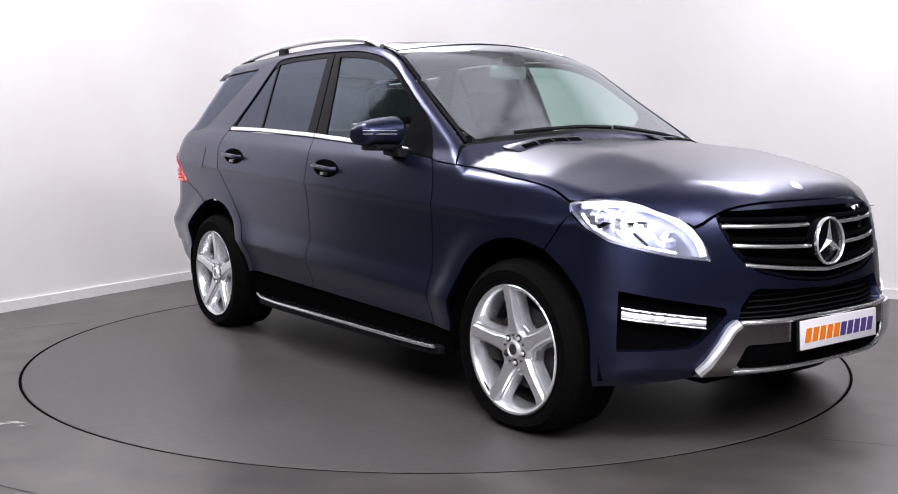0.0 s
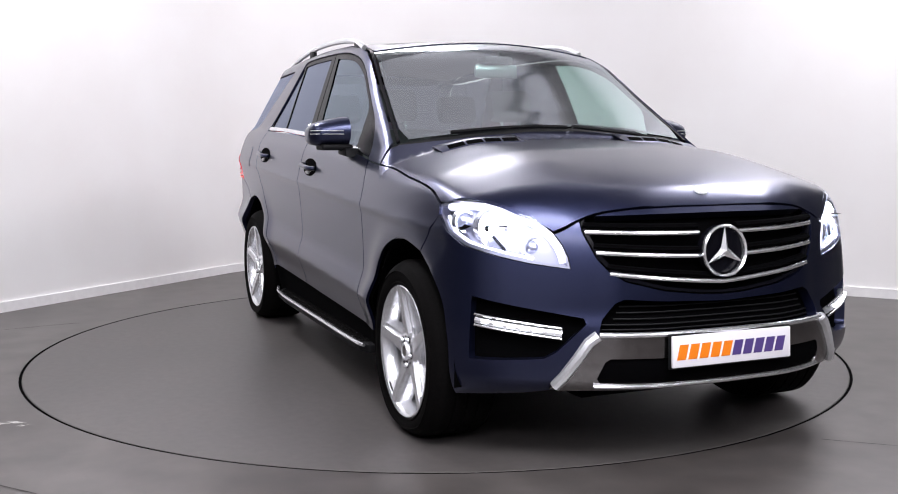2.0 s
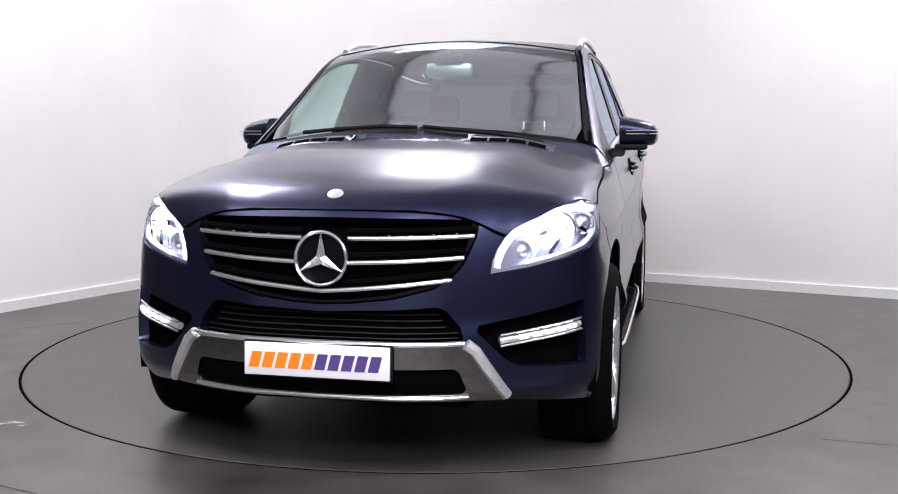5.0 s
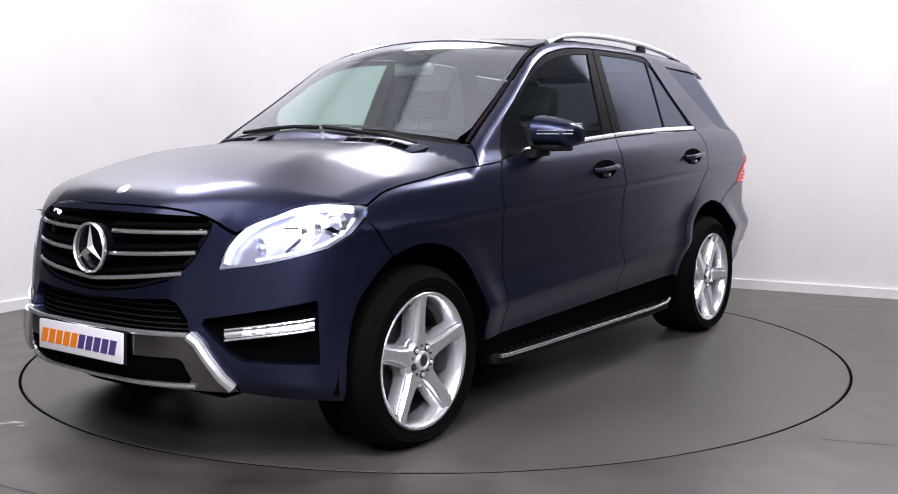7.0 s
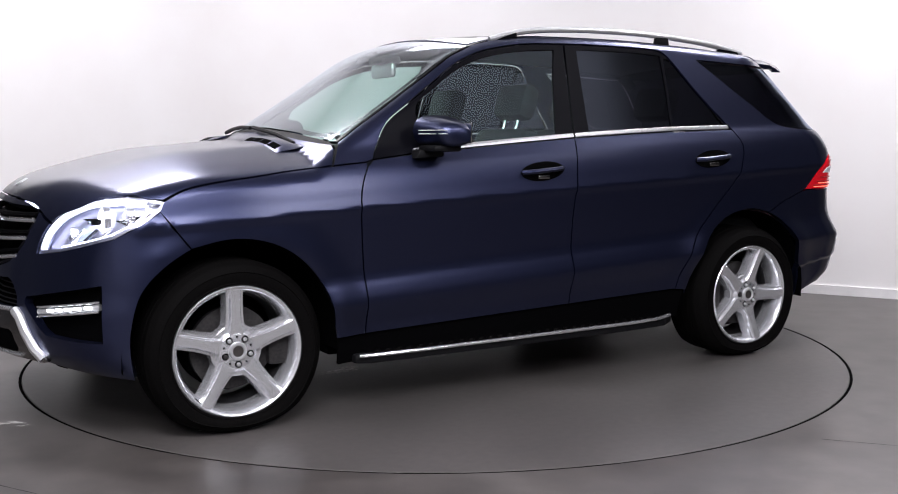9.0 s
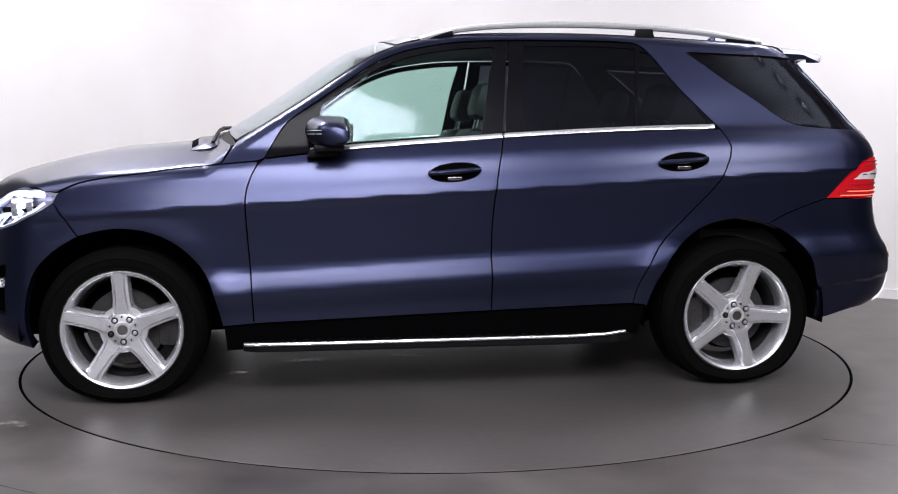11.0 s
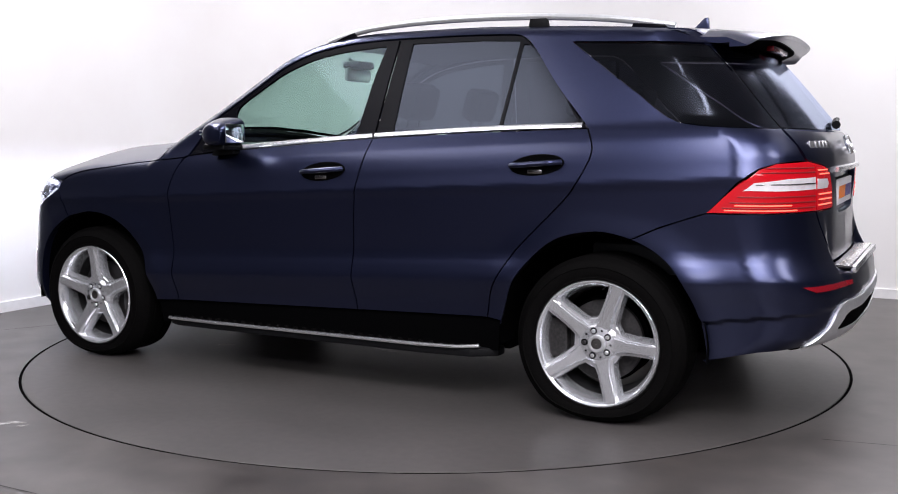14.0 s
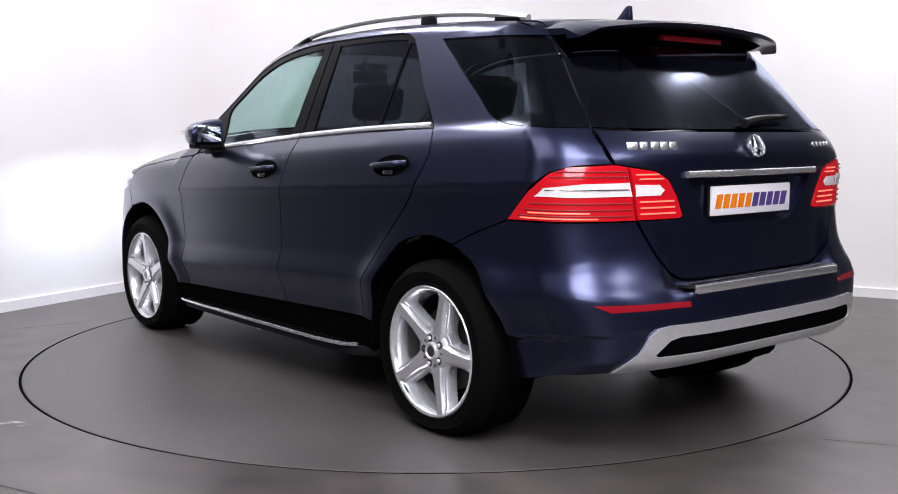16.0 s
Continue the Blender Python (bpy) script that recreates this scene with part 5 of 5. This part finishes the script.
fin = part("antenna_fin", prism([(-1.56, 1.70), (-1.62, 1.742), (-1.66, 1.782), (-1.678, 1.784), (-1.688, 1.69)], -0.012, 0.012, "y", 0.004), PAINT, car, "small shark-fin antenna")

# ---- floor pan and cabin ----
part("floor_pan", box_mesh((-1.0, -0.78, 0.24), (1.0, 0.78, 0.33), 0.02), DARK, car, "black underbody")
part("engine_tray", box_mesh((1.0, -0.5, 0.24), (2.1, 0.5, 0.75), 0.05), DARK, car, "black engine bay underside")
part("rear_tray", box_mesh((-2.15, -0.5, 0.35), (-1.0, 0.5, 0.60), 0.05), DARK, car, "black underbody below the boot")
part("exhaust", tube([(-2.16, -0.35, 0.34), (-2.17, 0.0, 0.33), (-2.16, 0.35, 0.34)], 0.07, 12), DARK, car, "exhaust silencer under the bumper")
dash = part("dashboard", prism([(1.0, 0.55), (1.0, 1.17), (0.85, 1.185), (0.62, 1.165), (0.52, 1.10), (0.50, 0.9), (0.62, 0.6)], -0.76, 0.76, "y", 0.02), CABIN, car, "dark grey dashboard")
part("screen_hood", prism([(0.62, 1.15), (0.52, 1.17), (0.50, 1.10), (0.6, 1.08)], -0.14, 0.14, "y", 0.008), GLOSS_BLACK, dash, "small display")
part("boot_floor", box_mesh((-2.2, -0.7, 0.62), (-1.35, 0.7, 0.75), 0.02), CABIN, car, "dark boot floor")
wheel_c = Vector((0.40, -0.36, 1.06))
rimpts = [wheel_c + Matrix.Rotation(radians(22), 3, "Y") @ Vector((0, 0.18 * math.cos(a), 0.18 * math.sin(a))) for a in np.linspace(0, math.tau, 32, endpoint=False)]
sw = part("steering_wheel", tube(rimpts, 0.016, 8, True), LEATHER, car, "black leather steering wheel")
part("wheel_hub", box_mesh((0.40, -0.43, 1.0), (0.46, -0.29, 1.10), 0.02), CABIN, sw, "airbag hub")
for k in range(3):
    a = -math.pi / 2 + (k - 1) * 1.6
    part("wheel_spoke", tube([wheel_c + Vector((0.02, 0, 0)), wheel_c + Matrix.Rotation(radians(22), 3, "Y") @ Vector((0, 0.17 * math.cos(a), 0.17 * math.sin(a)))], 0.016, 6), CABIN, sw)


def seat(y, x, width, rear=False):
    base = part("seat", box_mesh((x - 0.05, y - width / 2, 0.55), (x + 0.5, y + width / 2, 0.74), 0.06), LEATHER, car, "black leather seat")
    lean = -16
    m = Matrix.Translation((x - 0.02, y, 0.68)) @ pose(0, 0, 0, 0, lean, 0)
    part("seat_back", box_mesh((-0.09, -width / 2 + 0.01, 0.0), (0.06, width / 2 - 0.01, 0.60), 0.06, m), LEATHER, base, "black leather backrest")
    heads = (y,) if not rear else (y - 0.42, y + 0.42)
    for hy in heads:
        m = Matrix.Translation((x - 0.02, hy, 0.68)) @ pose(0, 0, 0, 0, lean, 0)
        part("headrest", box_mesh((-0.07, -0.14, 0.65), (0.045, 0.14, 0.84), 0.045, m), LEATHER, base, "black headrest")
        for d in (-0.06, 0.06):
            part("headrest_post", tube([m @ Vector((-0.01, d, 0.58)), m @ Vector((-0.01, d, 0.67))], 0.007, 6), CHROME, base)


seat(0.37, -0.05, 0.52)
seat(-0.37, -0.05, 0.52)
seat(0.0, -0.98, 1.30, True)
im = part("interior_mirror", box_mesh((0.30, -0.125, 1.525), (0.335, 0.125, 1.60), 0.018), SATIN, car, "interior mirror")
part("mirror_stem", tube([(0.33, 0, 1.60), (0.37, 0, 1.66)], 0.012, 6), CABIN, im)
part("sensor_box", box_mesh((0.25, -0.085, 1.595), (0.37, 0.085, 1.640), 0.018, None), CABIN, car, "dark sensor housing behind the glass")


# ---- wheels ----
def wheel(x, s, spin):
    """Five broad spokes with a raised centre, in an alloy rim with a low tyre."""
    rim = part("wheel", lathe([(0.2395, -0.100), (0.2395, -0.060), (0.246, -0.020), (0.256, 0.004), (0.262, 0.010), (0.269, 0.012), (0.274, 0.007), (0.275, -0.01), (0.262, -0.06), (0.262, -0.100)], 96, "y", close=True), ALLOY, car, "silver five-spoke alloy wheel")
    big, low = 0.376, 0.0065
    tread = []
    for k, y in enumerate((-0.045, -0.095, -0.145, -0.195)):
        tread += [(big - 0.001, y + 0.012), (big, y), (big, y - 0.028), (big - low, y - 0.030), (big - low, y - 0.036)]
    tyre = part("tyre", lathe([(0.266, -0.245), (0.270, -0.004), (0.277, 0.012), (0.284, 0.014), (0.287, 0.011), (0.305, 0.017), (0.326, 0.016), (0.330, 0.019), (0.334, 0.014), (0.352, 0.004), (0.364, -0.012), (0.371, -0.028)] + tread
                               + [(0.372, -0.238), (0.352, -0.262), (0.29, -0.265), (0.266, -0.245)], 96, "y"), RUBBER, rim, "black low-profile tyre")
    # barrel kept apart from the alloy, its colour darkened as wheel shade
    part("rim_barrel", lathe([(0.238, -0.098), (0.228, -0.12), (0.224, -0.21), (0.262, -0.22), (0.262, -0.101)], 64, "y", close=True), BARREL_SHADE, rim, "inner barrel, near black for the shade in the wheel")
    # the tyre gives under the car's weight
    turn = Matrix.Rotation(radians(spin), 3, "Y")
    for v in tyre.data.vertices:
        p = turn @ v.co
        if p.z < -0.26:
            p.z = -0.26 + (p.z + 0.26) * (HUB_Z - 0.2605) / (big - 0.26)
            p.y += 0.006 * min(1.0, (-0.26 - p.z) / 0.05) * (1 if p.y > -0.1 else -1)
            v.co = turn.inverted() @ p
    for k in range(5):
        bm = bmesh.new()
        secs = []
        # radius, half width, height of the raised middle, depth of the ledge beside it
        for r, hw, y, step in ((0.030, 0.046, -0.010, 0.006), (0.070, 0.048, -0.010, 0.014), (0.100, 0.044, -0.008, 0.019), (0.125, 0.0395, -0.005, 0.019), (0.170, 0.0375, -0.001, 0.018), (0.215, 0.0370, 0.004, 0.016), (0.244, 0.0375, 0.0075, 0.012), (0.262, 0.0385, 0.0095, 0.004)):
            half = [(hw + 0.006, y - step - 0.050), (hw, y - step - 0.004), (hw - 0.002, y - step), (hw - 0.0115, y - step + 0.001), (hw - 0.0175, y - 0.002), (hw - 0.0195, y)]
            secs.append([bm.verts.new((-u, v, r)) for u, v in half] + [bm.verts.new((u, v, r)) for u, v in reversed(half)])
        for i in range(len(secs) - 1):
            for j in range(11):
                bm.faces.new((secs[i][j], secs[i][j + 1], secs[i + 1][j + 1], secs[i + 1][j]))
        bm.faces.new(secs[0]), bm.faces.new(secs[-1])
        bmesh.ops.recalc_face_normals(bm, faces=bm.faces)
        bmesh.ops.transform(bm, matrix=Matrix.Rotation(k * math.tau / 5, 4, "Y"), verts=bm.verts)
        mesh_object("spoke", bm, ALLOY, rim, "broad silver spoke with stepped edges")
        a = (k + 0.5) * math.tau / 5
        spot = (0.056 * math.sin(a), -0.0085, 0.056 * math.cos(a))
        part("bolt_well", lathe([(0.001, 0.0), (0.0145, 0.0), (0.0160, -0.004)], 14, "y", spot), DARK, rim, "dark bolt well")
        part("wheel_bolt", lathe([(0.001, 0.010), (0.006, 0.010), (0.0085, 0.006), (0.009, 0.0002)], 10, "y", spot), STEEL if k == 1 else SATIN, rim, "steel wheel bolt")
        a = (k + 1.0) * math.tau / 5
        part("hub_pit", lathe([(0.001, 0.0), (0.0042, 0.0), (0.005, -0.003)], 8, "y", (0.060 * math.sin(a), -0.0072, 0.060 * math.cos(a))), DARK, rim, "small dark hole")
    part("wheel_hub", lathe([(0.001, -0.0095), (0.072, -0.0095), (0.078, -0.013), (0.090, -0.0265), (0.105, -0.0275), (0.109, -0.031), (0.112, -0.075)], 40, "y"), ALLOY, rim, "silver hub")
    cap = part("hub_cap", lathe([(0.001, -0.001), (0.024, -0.001), (0.027, 0.003), (0.034, 0.003), (0.038, -0.004), (0.039, -0.012)], 32, "y"), SATIN, rim, "round silver hub cap")
    part("cap_face", lathe([(0.001, 0.0012), (0.0225, 0.0008), (0.0235, -0.001)], 24, "y"), DARK_CHROME, cap, "darker centre of the cap")
    rim.matrix_local = Matrix.Translation((x, s * 0.944, HUB_Z)) @ pose(0, 0, 0, 0, 0, 0 if s > 0 else 180) @ Matrix.Rotation(radians(spin), 4, "Y")
    part("rim_mark", box_mesh((-0.024, -0.004, -0.2575), (0.024, 0.0035, -0.2505), 0.001, Matrix.Rotation(radians(-42 - spin), 4, "Y")), DARK_CHROME, rim, "small dark bar on the rim")
    part("valve", tube([(0.06, -0.03, 0.236), (0.058, -0.012, 0.228)], 0.004, 6), PLASTIC, rim, "tyre valve")
    disc = part("brake_disc", lathe([(0.07, 0.0), (0.07, 0.008), (0.175, 0.008), (0.175, -0.02), (0.07, -0.02)], 48, "y", close=True), STEEL, car, "grey steel brake disc")
    disc.matrix_local = Matrix.Translation((x, s * 0.84, HUB_Z))
    cal = part("brake_caliper", box_mesh((x - 0.20 * (1 if x > 0 else -1) - 0.05, min(s * 0.80, s * 0.885), HUB_Z - 0.09), (x - 0.20 * (1 if x > 0 else -1) + 0.05, max(s * 0.80, s * 0.885), HUB_Z + 0.09), 0.02), STEEL, car, "grey brake caliper")
    # black drum added behind the disc to fill the wheel with shade
    back = part("wheel_shadow_drum", lathe([(0.001, 0.0), (0.19, 0.0), (0.19, -0.12 * s), (0.001, -0.12 * s)], 32, "y"), DARK, car, "black drum behind the brake, added as the wheel's shade")
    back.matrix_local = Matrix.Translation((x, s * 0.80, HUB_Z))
    return rim


wheel(AXLE, 1, 2)
wheel(-AXLE, 1, -20)
wheel(AXLE, -1, 8)
wheel(-AXLE, -1, 0)
part("axle", tube([(AXLE, -0.75, HUB_Z), (AXLE, 0.75, HUB_Z)], 0.05, 10), DARK, car, "dark axle")
part("axle", tube([(-AXLE, -0.75, HUB_Z), (-AXLE, 0.75, HUB_Z)], 0.05, 10), DARK, car, "dark axle")


# pale scuffs on the floor and on the disc
def scuff(name, at, size, turn, parent, label, seed):
    rnd = random.Random(seed)
    bm = bmesh.new()
    n = 26
    vs = [bm.verts.new((size[0] * math.cos(k * math.tau / n) * rnd.uniform(0.45, 1.0), size[1] * math.sin(k * math.tau / n) * rnd.uniform(0.4, 1.0), 0)) for k in range(n)]
    bm.faces.new(vs)
    bmesh.ops.triangulate(bm, faces=bm.faces)
    bmesh.ops.recalc_face_normals(bm, faces=bm.faces)
    if bm.faces[:] and bm.faces[:][0].normal.z < 0:
        bmesh.ops.reverse_faces(bm, faces=bm.faces)
    ob = mesh_object(name, bm, SCUFF, parent, label, smooth=False)
    ob.matrix_local = Matrix.Translation((at[0], at[1], 0.002)) @ pose(0, 0, 0, 0, 0, turn)
    return ob


for k, (at, size, turn) in enumerate((((-1.90, -1.61), (0.10, 0.028), 12), ((-1.80, -1.585), (0.06, 0.018), -14), ((-1.76, -1.63), (0.035, 0.014), 30), ((-1.95, -1.55), (0.05, 0.012), 5))):
    tagged(scuff("floor_scuff", at, size, turn, None, "", 3 + k), "pale worn paint scuff on the concrete floor", "floor mark", kind="structure")
for k, (at, size, turn) in enumerate((((0.64 + 0.107, 0.14 + 0.169), (0.16, 0.06), 10), ((0.07 + 0.107, 0.10 + 0.169), (0.13, 0.03), -8), ((1.0 + 0.107, 0.40 + 0.169), (0.06, 0.05), 40))):
    scuff("disc_scuff", at, size, turn, turntable, "pale worn patch", 11 + k)


def floor_joint(a, b, width):
    """A thin dark joint line in the concrete."""
    a, b = Vector((*a, 0.0015)), Vector((*b, 0.0015))
    side = (b - a).cross(Vector((0, 0, 1))).normalized() * width / 2
    bm = bmesh.new()
    n = 14
    rnd = random.Random(int(a.x * 100))
    prev = None
    for k in range(n + 1):
        c = a.lerp(b, k / n) + side * rnd.uniform(-1.5, 1.5)
        w = rnd.uniform(0.5, 1.2)
        row = (bm.verts.new(c - side * w), bm.verts.new(c + side * w))
        if prev:
            bm.faces.new((prev[0], row[0], row[1], prev[1]))
        prev = row
    return tagged(mesh_object("floor_joint", bm, JOINT, smooth=False), "thin dark crack line in the concrete floor", "floor joint", kind="structure")


floor_joint((1.55, -1.87), (2.3, -2.12), 0.006)
floor_joint((-1.55, -2.36), (-1.05, -2.62), 0.006)
floor_joint((-2.35, 0.72), (-3.0, 0.35), 0.008)


def motions():
    rows = []
    for t, deg in TURN:
        m = Matrix.Rotation(radians(deg), 4, "Z")
        rows.append((t, m @ Matrix.Translation(OFF)))
    walk(car, rows)
    walk(turntable, [(t, Matrix.Rotation(radians(deg), 4, "Z")) for t, deg in TURN])


motions()
